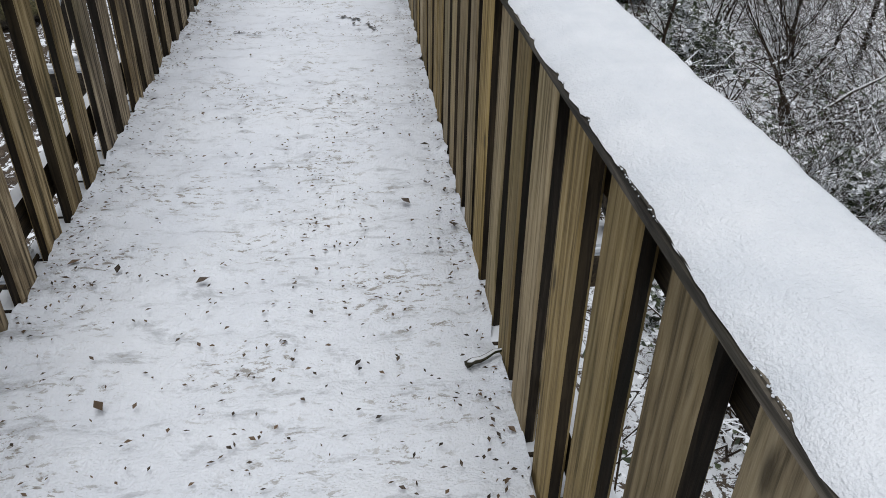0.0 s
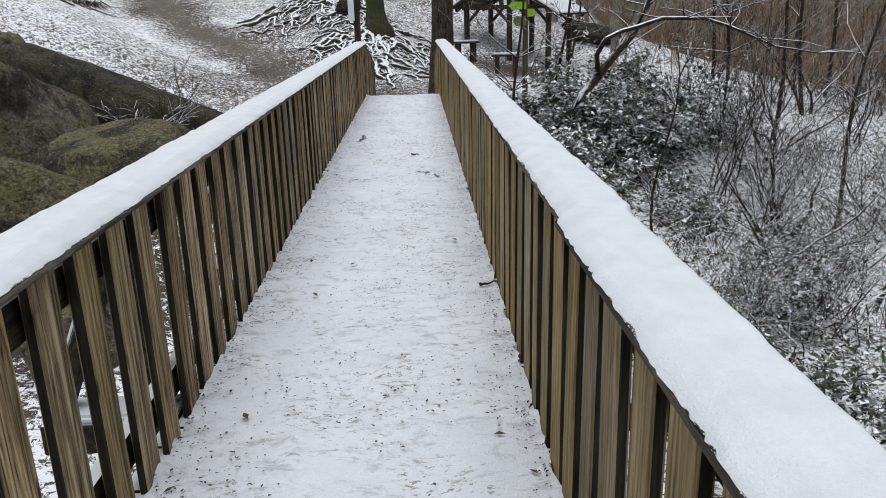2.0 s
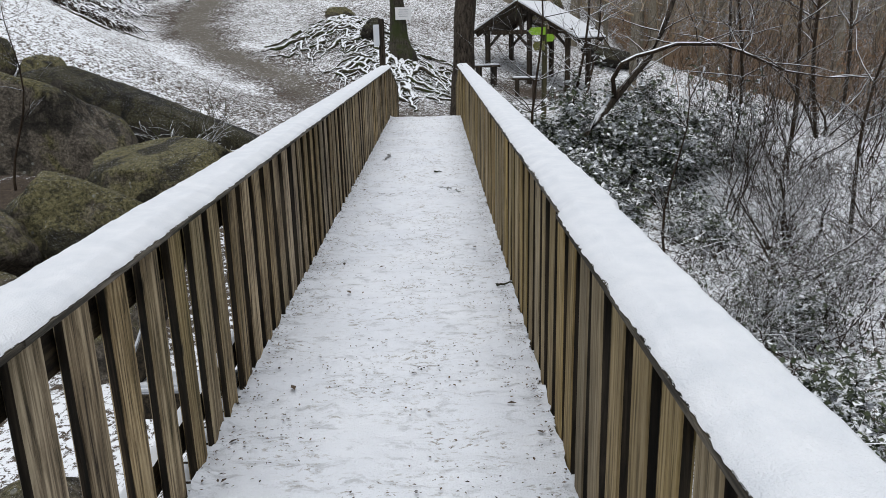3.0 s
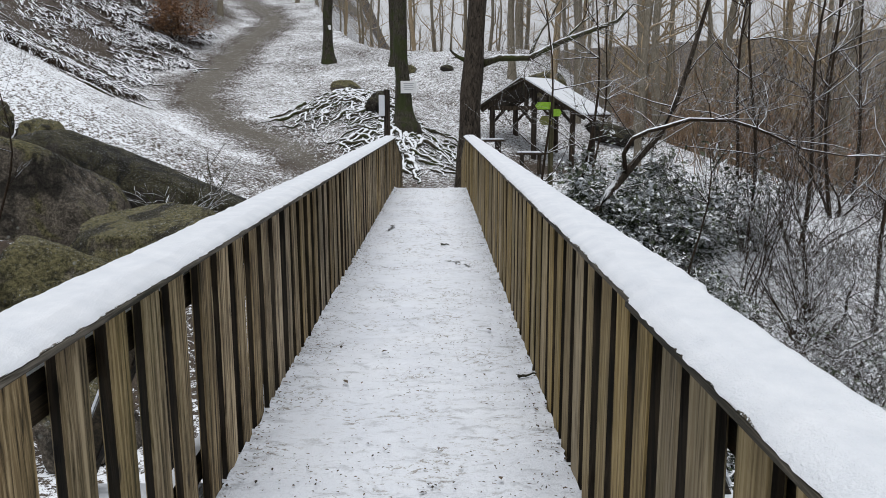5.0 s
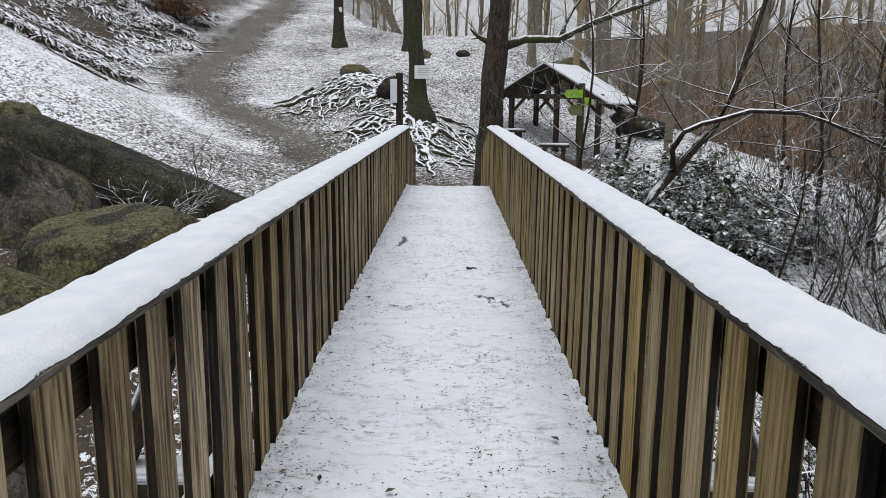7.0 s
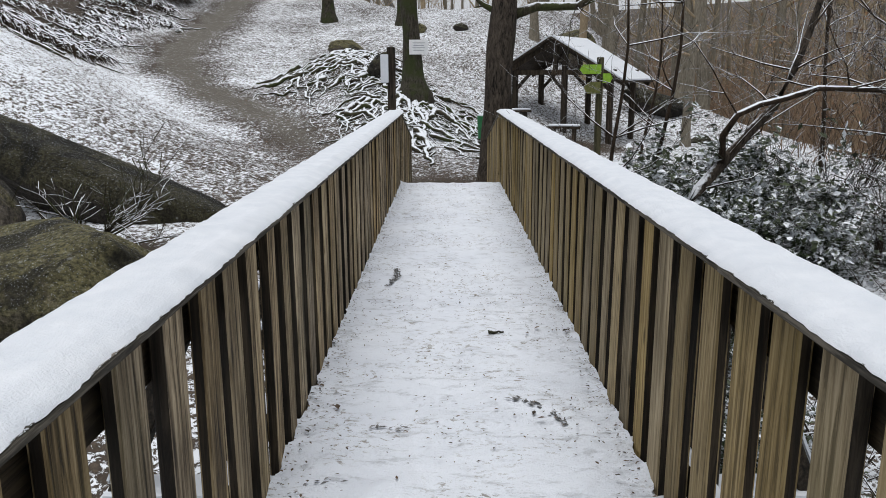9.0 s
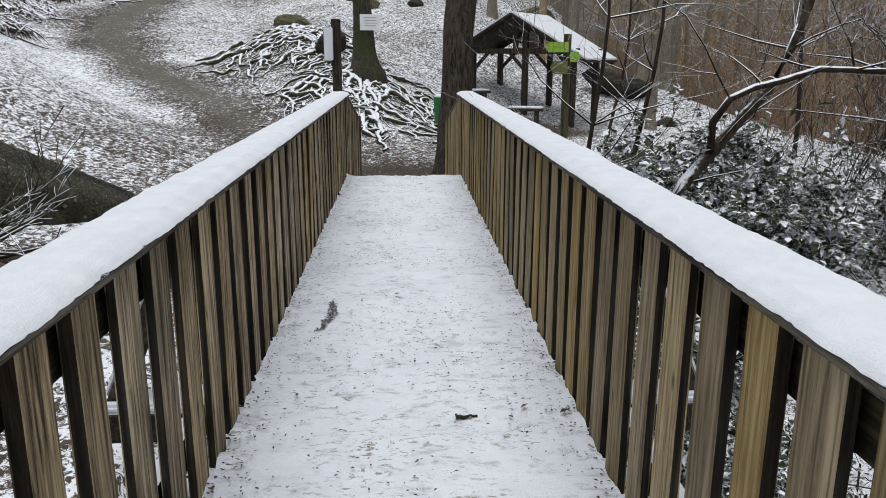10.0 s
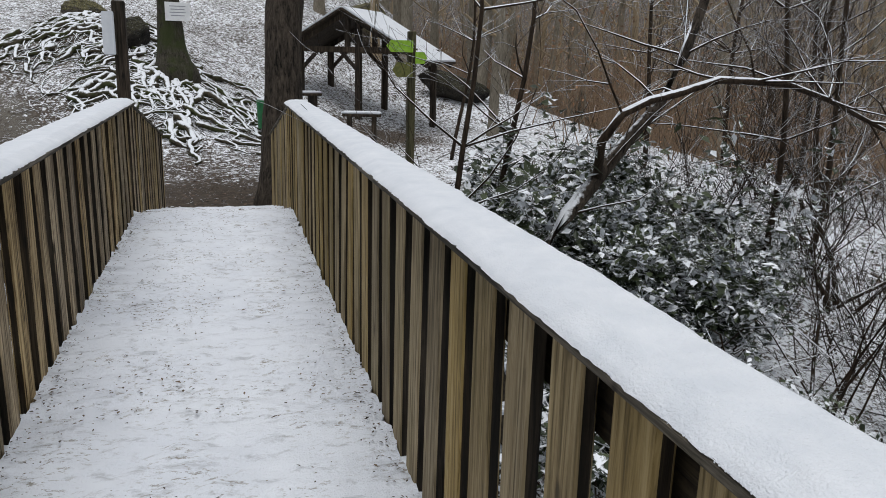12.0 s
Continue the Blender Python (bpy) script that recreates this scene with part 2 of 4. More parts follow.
M_LIME = M_LIME.colour(M_LIME.ramp(M_LIME.noise(M_LIME.world_coords(), 14.0), [(0.3, (0.22, 0.42, 0.02)), (0.7, (0.34, 0.60, 0.05))]))
M_OLIVE = Mat("olive_board", 0.7, 0.3)
M_OLIVE = M_OLIVE.colour(M_OLIVE.ramp(M_OLIVE.noise(M_OLIVE.world_coords(), 20.0), [(0.3, (0.10, 0.11, 0.03)), (0.7, (0.19, 0.19, 0.06))]))
M_GREEN = Mat("green_bin_metal", 0.45, 0.5)
M_GREEN = M_GREEN.colour(M_GREEN.ramp(M_GREEN.noise(M_GREEN.world_coords(), 12.0), [(0.3, (0.006, 0.10, 0.028)), (0.7, (0.012, 0.17, 0.05))]))
M_PAPER = Mat("white_paper", 0.6, 0.3)
M_PAPER = M_PAPER.colour(M_PAPER.ramp(M_PAPER.noise(M_PAPER.world_coords(), 9.0), [(0.3, (0.70, 0.71, 0.72)), (0.7, (0.82, 0.82, 0.82))]))
M_INK = Mat("grey_print", 0.7).colour((0.30, 0.31, 0.33))


def make_leaf(name, a, b, snow_at):
    m = Mat(name, 0.55, 0.4)
    isl = m.n("ShaderNodeNewGeometry").outputs["Random Per Island"]
    c = m.ramp(isl, [(0.0, a), (1.0, b)])
    k = m.noise(m.world_coords(), 6.0, 4.0, 0.65)
    f = m.math("DIVIDE", m.math("SUBTRACT", k, snow_at), 0.05, True)
    return m.colour(m.mix(f, c, SNOW))


M_LEAF = make_leaf("dark_evergreen_leaf", (0.012, 0.020, 0.010), (0.060, 0.078, 0.034), 0.495)
M_DRY = make_leaf("russet_dry_leaf", (0.14, 0.065, 0.03), (0.36, 0.19, 0.09), 0.9)
M_LITTER = make_leaf("brown_leaf_litter", (0.035, 0.022, 0.014), (0.16, 0.10, 0.06), 0.62)
M_SCUFF = make_leaf("wet_grey_grit", (0.05, 0.05, 0.048), (0.22, 0.22, 0.22), 0.95)
M_BIT = make_leaf("dark_debris", (0.016, 0.012, 0.008), (0.13, 0.085, 0.05), 0.95)


# ---- mesh helpers ----
class Build:
    """Collects vertices and faces for one mesh."""

    def __init__(self):
        self.v, self.f = [], []

    def tube(self, pts, radii, sides=6, cap=True):
        base = len(self.v)
        n = len(pts)
        for i in range(n):
            a, b = pts[max(0, i - 1)], pts[min(n - 1, i + 1)]
            d = (b - a)
            d = d.normalized() if d.length > 1e-9 else Vector((0, 0, 1))
            side = d.cross(Vector((0, 0, 1)) if abs(d.z) < 0.9 else Vector((1, 0, 0))).normalized()
            up = side.cross(d)
            for k in range(sides):
                a2 = 2 * math.pi * k / sides
                self.v.append(pts[i] + (side * math.cos(a2) + up * math.sin(a2)) * radii[i])
        for i in range(n - 1):
            for k in range(sides):
                k2 = (k + 1) % sides
                self.f.append((base + i * sides + k, base + i * sides + k2, base + (i + 1) * sides + k2, base + (i + 1) * sides + k))
        if cap:
            self.f.append(tuple(base + k for k in reversed(range(sides))))
            self.f.append(tuple(base + (n - 1) * sides + k for k in range(sides)))

    def box(self, x0, x1, y0, y1, z0, z1, m=None):
        base = len(self.v)
        for x in (x0, x1):
            for y in (y0, y1):
                for z in (z0, z1):
                    p = Vector((x, y, z))
                    self.v.append(m @ p if m else p)
        for q in ((0, 1, 3, 2), (4, 6, 7, 5), (0, 4, 5, 1), (2, 3, 7, 6), (0, 2, 6, 4), (1, 5, 7, 3)):
            self.f.append(tuple(base + k for k in q))

    def leaf(self, p, d, n, length, width):
        """A small folded leaf blade."""
        base = len(self.v)
        s = d.cross(n).normalized() * width * 0.5
        lift = n.normalized() * width * 0.18
        self.v += [p, p + d * length * 0.45 + s + lift, p + d * length, p + d * length * 0.45 - s + lift]
        self.f += [(base, base + 1, base + 2), (base, base + 2, base + 3)]

    def mesh(self, name, mat, smooth=False):
        me = bpy.data.meshes.new(name)
        me.from_pydata([tuple(p) for p in self.v], [], self.f)
        me.materials.append(mat)
        if smooth:
            me.polygons.foreach_set("use_smooth", [True] * len(me.polygons))
        me.update()
        return me


def part(name, build, mat, parent, label="", smooth=False):
    ob = new(name, build.mesh(name, mat, smooth) if isinstance(build, Build) else build)
    ob.parent = parent
    if label:
        ob["label"] = label
    return ob


def thing(name, label, category, m=None, group="", kind=""):
    ob = new(name)
    if m is not None:
        ob.matrix_basis = m
    return tagged(ob, label, category, group, kind)


def bevelled(x, y, z, bevel=0.006, seg=1):
    """A box of that size, centred, with worn edges, as a Build."""
    bm = bmesh.new()
    bmesh.ops.create_cube(bm, size=1.0)
    bmesh.ops.scale(bm, vec=(x, y, z), verts=bm.verts)
    bmesh.ops.bevel(bm, geom=bm.edges, offset=bevel, segments=seg, affect="EDGES")
    b = Build()
    bm.verts.index_update()
    b.v = [v.co.copy() for v in bm.verts]
    b.f = [tuple(v.index for v in f.verts) for f in bm.faces]
    bm.free()
    return b


def moved(build, m):
    build.v = [m @ p for p in build.v]
    return build


def joined(*builds):
    out = Build()
    for b in builds:
        base = len(out.v)
        out.v += b.v
        out.f += [tuple(base + k for k in f) for f in b.f]
    return out


def smooth(a, b, v):
    t = min(1.0, max(0.0, (v - a) / (b - a)))
    return t * t * (3 - 2 * t)


def soft(v, k=1.0):
    """A soft ramp that is 0 below 0 and v above."""
    return 0.5 * (v + math.sqrt(v * v + k * k))


# ---- ground ----
def path_x(y):
    """The middle line of the footpath."""
    return -1.0 - 10.2 * smooth(18, 38, y) - 0.9 * smooth(38, 50, y) - 7.5 * smooth(58, 86, y)


def ground_z(x, y, rough=True):
    z = -0.72
    top = 47 + 5.0 * soft(-x - 6, 3)
    yy = y if y < top else top
    edge = 1.0 + 0.45 * (y - 28)
    hill = 1 - smooth(edge - 4.5, edge + 4.5, x)
    z += 0.235 * soft(yy - 23.5, 2.5) * hill
    z -= 0.20 * max(0.0, y - top) * 0.8
    # mound of roots round the beech
    z += 0.75 * math.exp(-((x + 1.2) / 2.0) ** 2 - ((y - 27.6) / 2.6) ** 2)
    z += 1.0 * math.exp(-((x + 3.2) / 2.3) ** 2 - ((y - 31.8) / 3.0) ** 2)
    z += 1.1 * smooth(30.5, 35, y) * math.exp(-((x - 8.5) / 3.5) ** 2) * (1 - smooth(36, 44, y))
    # bank above the path
    left = path_x(y) - 2.6 - x
    z += min(9.0, 0.55 * soft(left, 1.2)) * smooth(14, 24, y)
    z += 0.25 * soft(-x - 7, 2) * (1 - smooth(14, 24, y))
    # gully of the stream under the bridge
    gully = (1 - (smooth(5.5, 11.5, y) if x < -1.5 else smooth(9.5, 18.5, y - 0.12 * x))) * smooth(-7, -2.5, y)
    z -= gully * (0.9 + 0.5 * smooth(0, 3, x) + 0.9 * smooth(3, 12, x))
    # fall to the valley and the far slope
    z -= 0.32 * soft(x - 13, 3) * smooth(-30, 10, y)
    r = 0.62 * x + 0.78 * y
    far = smooth(58, 190, r)
    z = max(z, -16)
    z += far * (25 + 0.10 * max(0.0, r - 190)) + 12 * smooth(60, 150, -x + 0.2 * y)
    if rough:
        z += 0.10 * noise.noise((x * 0.55, y * 0.55, 0)) + 0.035 * noise.noise((x * 2.3, y * 2.3, 3)) + 0.5 * noise.noise((x * 0.07, y * 0.07, 9)) * smooth(25, 60, abs(x) + abs(y))
        # under the end of the bridge the floor is trodden level
    return z


def axis(near0, near1, step, far0, far1, grow):
    a = [near0]
    while a[-1] < near1:
        a.append(a[-1] + step)
    s = step
    while a[-1] < far1:
        s *= grow
        a.append(a[-1] + s)
    s = step
    b = [near0]
    while b[-1] > far0:
        s *= grow
        b.append(b[-1] - s)
    return list(reversed(b[1:])) + a


XS = axis(-16, 14, 0.22, -600, 600, 1.09)
YS = axis(-6, 44, 0.22, -300, 900, 1.09)
gv, bare, worn = [], [], []
for yy in YS:
    for xx in XS:
        gv.append((xx, yy, ground_z(xx, yy)))
        d = abs(xx - path_x(yy)) + 0.5 * noise.noise((xx * 0.8, yy * 0.8, 5))
        width = 1.35 + 0.4 * noise.noise((0, yy * 0.3, 1))
        on_path = (1 - smooth(width * 0.25, width * 1.8, d)) * smooth(18, 25, yy)
        worn.append((1 - smooth(width * 0.15, width * 1.15, d)) * (0.25 + 0.65 * smooth(21, 29, yy)))
        # extra bare soil between boulders, its dark colour standing in for crevice shade
        crev_shade = sum(0.75 * math.exp(-((xx - cx) / rx) ** 2 - ((yy - cy) / ry) ** 2) for cx, cy, rx, ry in ((-6.0, 10.2, 2.4, 1.6), (-4.2, 8.0, 1.6, 1.6), (-4.2, 13.2, 1.5, 0.9)))
        trod = 0.5 * math.exp(-((xx - 0.2) / 2.6) ** 2 - ((yy - 19.3) / 2.2) ** 2)
        litter = 0.24 * math.exp(-((xx + 3.0) / 4.0) ** 2 - ((yy - 21.0) / 4.5) ** 2)
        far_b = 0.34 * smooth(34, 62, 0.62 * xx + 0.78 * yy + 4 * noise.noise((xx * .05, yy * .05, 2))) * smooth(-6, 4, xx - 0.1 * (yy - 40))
        bank_b = 0.34 * smooth(-0.5, 2.0, min(path_x(yy) - 2.5, -12.5) - xx) * smooth(24, 29, yy)
        gul = -0.03 * (1 - smooth(12, 18, yy))
        shel = 0.55 * math.exp(-((xx - 4.2) / 1.8) ** 2 - ((yy - 28.5) / 1.6) ** 2)
        bare.append(0.43 + 0.22 * math.exp(-((xx + 3.2) / 1.8) ** 2 - ((yy - 30.6) / 1.6) ** 2) + 0.30 * on_path - 0.06 * smooth(3.0, 9.0, -xx) * (1 - on_path) * (1 - smooth(29, 35, yy)) + 0.06 * smooth(30, 36, yy) + max(trod, litter) * (1 - on_path) + far_b + bank_b + gul + shel + min(crev_shade, 0.8))
nx = len(XS)
gf = [(j * nx + i, j * nx + i + 1, (j + 1) * nx + i + 1, (j + 1) * nx + i) for j in range(len(YS) - 1) for i in range(nx - 1)]
me = bpy.data.meshes.new("ground")
me.from_pydata(gv, [], gf)
me.polygons.foreach_set("use_smooth", [True] * len(me.polygons))
me.attributes.new("bare", "FLOAT", "POINT").data.foreach_set("value", bare)
me.attributes.new("gravel", "FLOAT", "POINT").data.foreach_set("value", worn)
me.materials.append(M_GROUND)
ground = tagged(new("ground", me), "woodland floor under thin snow with brown leaves", "ground", kind="structure")

# ---- bridge ----
HALF, END, RAMP_END, RAMP_DROP = 0.70, 14.93, 18.6, 0.66
START_Y = -4.6
PITCH_L, PITCH_R, SLAT_W, SLAT_T = 0.2565, 0.238, 0.140, 0.035
CAP_L, CAP_R = 0.934, 0.941


def deck_z(y):
    return 0.0 if y < END else -RAMP_DROP * (y - END) / (RAMP_END - END)


deck = thing("bridge_deck", "wooden footbridge deck of cross planks under trodden snow", "bridge", kind="structure")
for side in (-1, 1):
    b = Build()
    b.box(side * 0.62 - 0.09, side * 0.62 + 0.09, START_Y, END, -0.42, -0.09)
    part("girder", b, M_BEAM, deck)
plank = bevelled(1.62, 0.135, 0.05, 0.005).mesh("plank", M_BEAM)
y = START_Y + 0.07
while y < RAMP_END:
    o = part("plank", plank, None, deck)
    o.location = (0, y, deck_z(y) - 0.062)
    y += 0.142

# trodden snow on the deck, with dents and an uneven edge along the slats
b = Build()
nxs, step = 57, 0.035
rows_y = [START_Y + step * k for k in range(int((RAMP_END - START_Y) / step))]
for y in rows_y:
    for i in range(nxs):
        u = i / (nxs - 1) * 2 - 1
        x = u * (HALF + 0.004)
        h = 0.012 * noise.noise((x * 3, y * 3, 0)) + 0.018 * noise.noise((x * 6, y * 11, 4)) + 0.013 * noise.noise((x * 15, y * 29, 7))
        edge = smooth(0.90, 1.0, abs(u))
        x *= 1 - edge * max(0.0, 0.055 * noise.noise((y * 7, 3 if u > 0 else 9, 5)) + 0.03 * noise.noise((y * 23, 3 if u > 0 else 9, 6)))
        h += edge * (0.030 * noise.noise((y * 8, 1 if u > 0 else 7, 2)) + 0.006)
        b.v.append(Vector((x, y, deck_z(y) + h - 0.012)))
for j in range(len(rows_y) - 1):
    for i in range(nxs - 1):
        k = j * nxs + i
        b.f.append((k, k + 1, k + nxs + 1, k + nxs))
deck_snow = tagged(new("deck_snow", b.mesh("deck_snow", M_DECK, True)), "thin trodden snow with grit on the bridge deck", "snow", kind="stuff")


def slat_mesh(name, mat, height, seed):
    """A railing board with worn edges, slightly bowed and cupped."""
    rnd = random.Random(seed)
    bm = bmesh.new()
    bmesh.ops.create_cube(bm, size=1.0)
    bmesh.ops.scale(bm, vec=(SLAT_T, SLAT_W, height), verts=bm.verts)
    bmesh.ops.bevel(bm, geom=[e for e in bm.edges if abs(e.verts[0].co.z - e.verts[1].co.z) > 0.1], offset=0.006, segments=1, affect="EDGES")
    bow, lean = rnd.uniform(-0.006, 0.006), rnd.uniform(-0.006, 0.006)
    for v in bm.verts:
        s = v.co.z / height
        v.co.x += bow * s
        v.co.y += lean * s + (rnd.uniform(-0.003, 0.003) if abs(v.co.z) > 0.1 else 0)
        v.co.z += height * 0.5
    me = bpy.data.meshes.new(name)
    bm.to_mesh(me)
    bm.free()
    me.materials.append(mat)
    me.materials.append(M_EDGE_SHADE)
    # faces towards the next slat take the colour with the gap shade
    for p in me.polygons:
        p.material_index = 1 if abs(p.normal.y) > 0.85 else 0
    return me


def cap_snow(name, x0, x1, pts, thick, seed, label, shift=0.0):
    """Snow lying on a cap board: rounded shoulders and a crumbled inner edge. pts: (y, z) along it."""
    b = Build()
    n = 23
    side = 1 if x1 > x0 else -1
    for y, z in pts:
        wob0 = 0.005 * noise.noise((y * 7, seed, 0)) + 0.003 * noise.noise((y * 1.7, seed, 3)) + 0.003 * noise.noise((y * 33, seed, 1)) + 0.004 * noise.noise((y * 24, seed, 11)) * noise.noise((y * 3, seed, 12)) + 0.002 * noise.noise((y * 80, seed, 1))
        wob0 += side * (0.007 * max(0.0, noise.noise((y * 9, seed, 21))) + 0.010 * max(0.0, noise.noise((y * 47, seed, 22))))
        wob0 += shift * (1 - smooth(1.92, 1.96, y))
        wob1 = 0.006 * noise.noise((y * 7, seed, 8)) + 0.004 * noise.noise((y * 1.9, seed, 5)) + shift * (1 - smooth(1.92, 1.96, y))
        th = thick * (1 + 0.15 * noise.noise((y * 1.3, seed, 6)))
        for i in range(n):
            u = i / (n - 1)
            x = (x0 + wob0) * (1 - u) + (x1 + wob1) * u
            inner, outer = min(1.0, u / 0.30), min(1.0, (1 - u) / 0.10)
            crumb = 0.5 + 0.5 * noise.noise((y * 26, u * 9, seed + 2))
            prof = min(inner ** 0.55 * (1 - 0.35 * (1 - inner) * crumb), math.sqrt(max(0.0, 1 - (1 - outer) ** 2)))
            h = th * prof + prof * (0.005 * noise.noise((x * 14, y * 9, seed)) + 0.003 * noise.noise((x * 40, y * 31, seed)))
            b.v.append(Vector((x, y, z + h)))
    for j in range(len(pts) - 1):
        for i in range(n - 1):
            k = j * n + i
            b.f.append((k, k + 1, k + n + 1, k + n) if x0 < x1 else (k, k + n, k + n + 1, k + 1))
    return tagged(new(name, b.mesh(name, M_SNOW, True)), label, "snow", kind="stuff")


def railing(side, cap_z, mat, label):
    rail = thing("railing", label, "railing", group="railings of the bridge")
    low = -0.14
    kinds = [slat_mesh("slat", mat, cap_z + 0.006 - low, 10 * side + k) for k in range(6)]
    rnd = random.Random(5 + side)
    step = PITCH_R if side > 0 else PITCH_L
    y = (6.264 - 45 * step) if side > 0 else (1.497 - 23 * step)
    while y < RAMP_END:
        drop = 0.0
        if y > END + 0.25:
            drop = 0.62 * (y - END - 0.25) / (RAMP_END - END - 0.25)
        o = part("slat", kinds[rnd.randrange(6)], mat, rail)
        o.location = (side * (HALF + SLAT_T / 2 + rnd.uniform(0, 0.004)), y + rnd.uniform(-0.008, 0.008), low - drop)
        o.rotation_euler = (radians(rnd.uniform(-0.5, 0.5)), radians(rnd.uniform(-0.3, 0.3)), radians(rnd.uniform(-1.5, 1.5)) + (math.pi if rnd.random() < 0.5 else 0))
        y += step
    # cap boards, butted end to end, each a little out of line
    joints = [START_Y, 1.94 if side > 0 else 0.9, 6.1 if side > 0 else 5.7, 10.4, END + 0.25]
    for k, (a, c) in enumerate(zip(joints, joints[1:])):
        w = 0.205
        bb = bevelled(w, c - a - 0.004, 0.022, 0.004, 2)
        shift = (-0.016 if side > 0 else 0.0, 0.0, 0.004, 0.0)[k] * side
        part("cap_board", moved(bb, pose(side * (0.655 + w / 2) + shift, (a + c) / 2, cap_z + 0.019)), M_CAP, rail, "grey weathered cap board")
    # the cap over the ramp slopes down
    a, c = END + 0.25, RAMP_END
    slope = math.atan2(0.62, c - a)
    bb = bevelled(0.10, math.hypot(c - a, 0.62), 0.03, 0.005)
    part("sloped_cap_board", moved(bb, pose(side * (HALF + 0.04), (a + c) / 2, cap_z - 0.31 + 0.015, -math.degrees(slope))), M_CAP, rail)
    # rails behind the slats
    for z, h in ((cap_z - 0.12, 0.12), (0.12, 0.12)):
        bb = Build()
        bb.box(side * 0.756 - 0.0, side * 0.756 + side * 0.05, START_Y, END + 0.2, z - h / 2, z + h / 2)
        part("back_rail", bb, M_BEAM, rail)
    y = -3.1
    while y < END:
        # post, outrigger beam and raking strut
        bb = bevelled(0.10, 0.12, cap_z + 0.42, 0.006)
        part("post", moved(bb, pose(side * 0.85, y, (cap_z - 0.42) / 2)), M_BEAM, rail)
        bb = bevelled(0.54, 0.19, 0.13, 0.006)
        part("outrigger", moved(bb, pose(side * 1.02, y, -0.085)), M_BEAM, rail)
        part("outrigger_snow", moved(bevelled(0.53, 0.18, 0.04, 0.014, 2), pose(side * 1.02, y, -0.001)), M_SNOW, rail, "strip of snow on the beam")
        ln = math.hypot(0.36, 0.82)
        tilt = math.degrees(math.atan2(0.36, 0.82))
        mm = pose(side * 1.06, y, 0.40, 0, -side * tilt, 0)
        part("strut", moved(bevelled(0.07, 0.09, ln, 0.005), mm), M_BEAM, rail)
        part("strut_snow", moved(bevelled(0.02, 0.075, ln * 0.92, 0.008, 2), mm @ pose(side * 0.044, 0, 0)), M_SNOW, rail, "snow on the raking strut")
        y += 1.95
    return rail


railing(-1, CAP_L, M_SLAT_L, "weathered grey-brown board railing with a snow-covered cap")
railing(1, CAP_R, M_SLAT_R, "weathered tan board railing with a snow-covered cap")


def cap_line(a, c, z):
    n = int((c - a) / 0.02)
    return [(a + (c - a) * k / n, z) for k in range(n + 1)]


cap_snow("rail_snow", -0.655, -0.870, cap_line(START_Y, END + 0.25, CAP_L + 0.0288), 0.034, 1.3, "smooth fresh snow along the railing cap")
cap_snow("rail_snow", 0.655, 0.862, cap_line(START_Y, END + 0.25, CAP_R + 0.0288), 0.034, 4.7, "smooth fresh snow along the railing cap", -0.016)

# loose snow crumbs clinging to the inner edges of the caps
for side, cap_z in ((-1, CAP_L), (1, CAP_R)):
    rnd = random.Random(140 + side)
    b = Build()
    for k in range(15000):
        y = -1.2 + 15.8 * rnd.random() ** 1.2
        if noise.noise((y * 4, side, 3)) < rnd.uniform(-0.5, 0.5):
            continue
        off = -0.016 * (1 - smooth(1.92, 1.96, y)) if side > 0 else 0.0
        x, z = side * (0.656 + rnd.uniform(0.0, 0.022)) + off, cap_z + 0.0305
        q = rnd.uniform(0.0006, 0.0018)
        n0 = len(b.v)
        b.v += [Vector((x + q, y, z)), Vector((x - q, y, z)), Vector((x, y + q * 1.4, z)), Vector((x, y - q * 1.4, z)), Vector((x, y, z + q)), Vector((x, y, z - q))]
        b.f += [(n0 + i, n0 + j, n0 + m) for i, j, m in ((0, 2, 4), (2, 1, 4), (1, 3, 4), (3, 0, 4), (2, 0, 5), (1, 2, 5), (3, 1, 5), (0, 3, 5))]
    tagged(new("snow_crumbs", b.mesh("snow_crumbs", M_SNOW)), "loose snow crumbs on the edge of the railing cap", "snow", kind="stuff")

# litter on the deck: bark crumbs, twigs and leaf bits
rnd = random.Random(11)
b = Build()
for k in range(11000):
    x = rnd.uniform(-0.67, 0.67)
    if k % 4 == 0:
        x = rnd.choice((-1, 1)) * (0.69 - abs(rnd.gauss(0, 0.06)))
    y = rnd.uniform(-1.5, 15.5)
    if noise.noise((x * 2.2, y * 1.6, 30)) < rnd.uniform(-0.35, 0.35) and k % 4:
        continue
    a = rnd.uniform(0, math.tau)
    d = Vector((math.cos(a), math.sin(a), rnd.uniform(0, 0.25)))
    s = rnd.uniform(0.005, 0.014) if rnd.random() < 0.985 else rnd.uniform(0.016, 0.030)
    b.leaf(Vector((x, y, deck_z(y) + 0.004 + 0.012 * noise.noise((x * 3, y * 3, 0)))), d, Vector((0, 0, 1)), s * 1.6, s * rnd.uniform(0.4, 1.0))
tagged(new("deck_litter", b.mesh("deck_litter", M_BIT)), "dark bark crumbs and leaf bits strewn on the snow", "litter", kind="stuff")


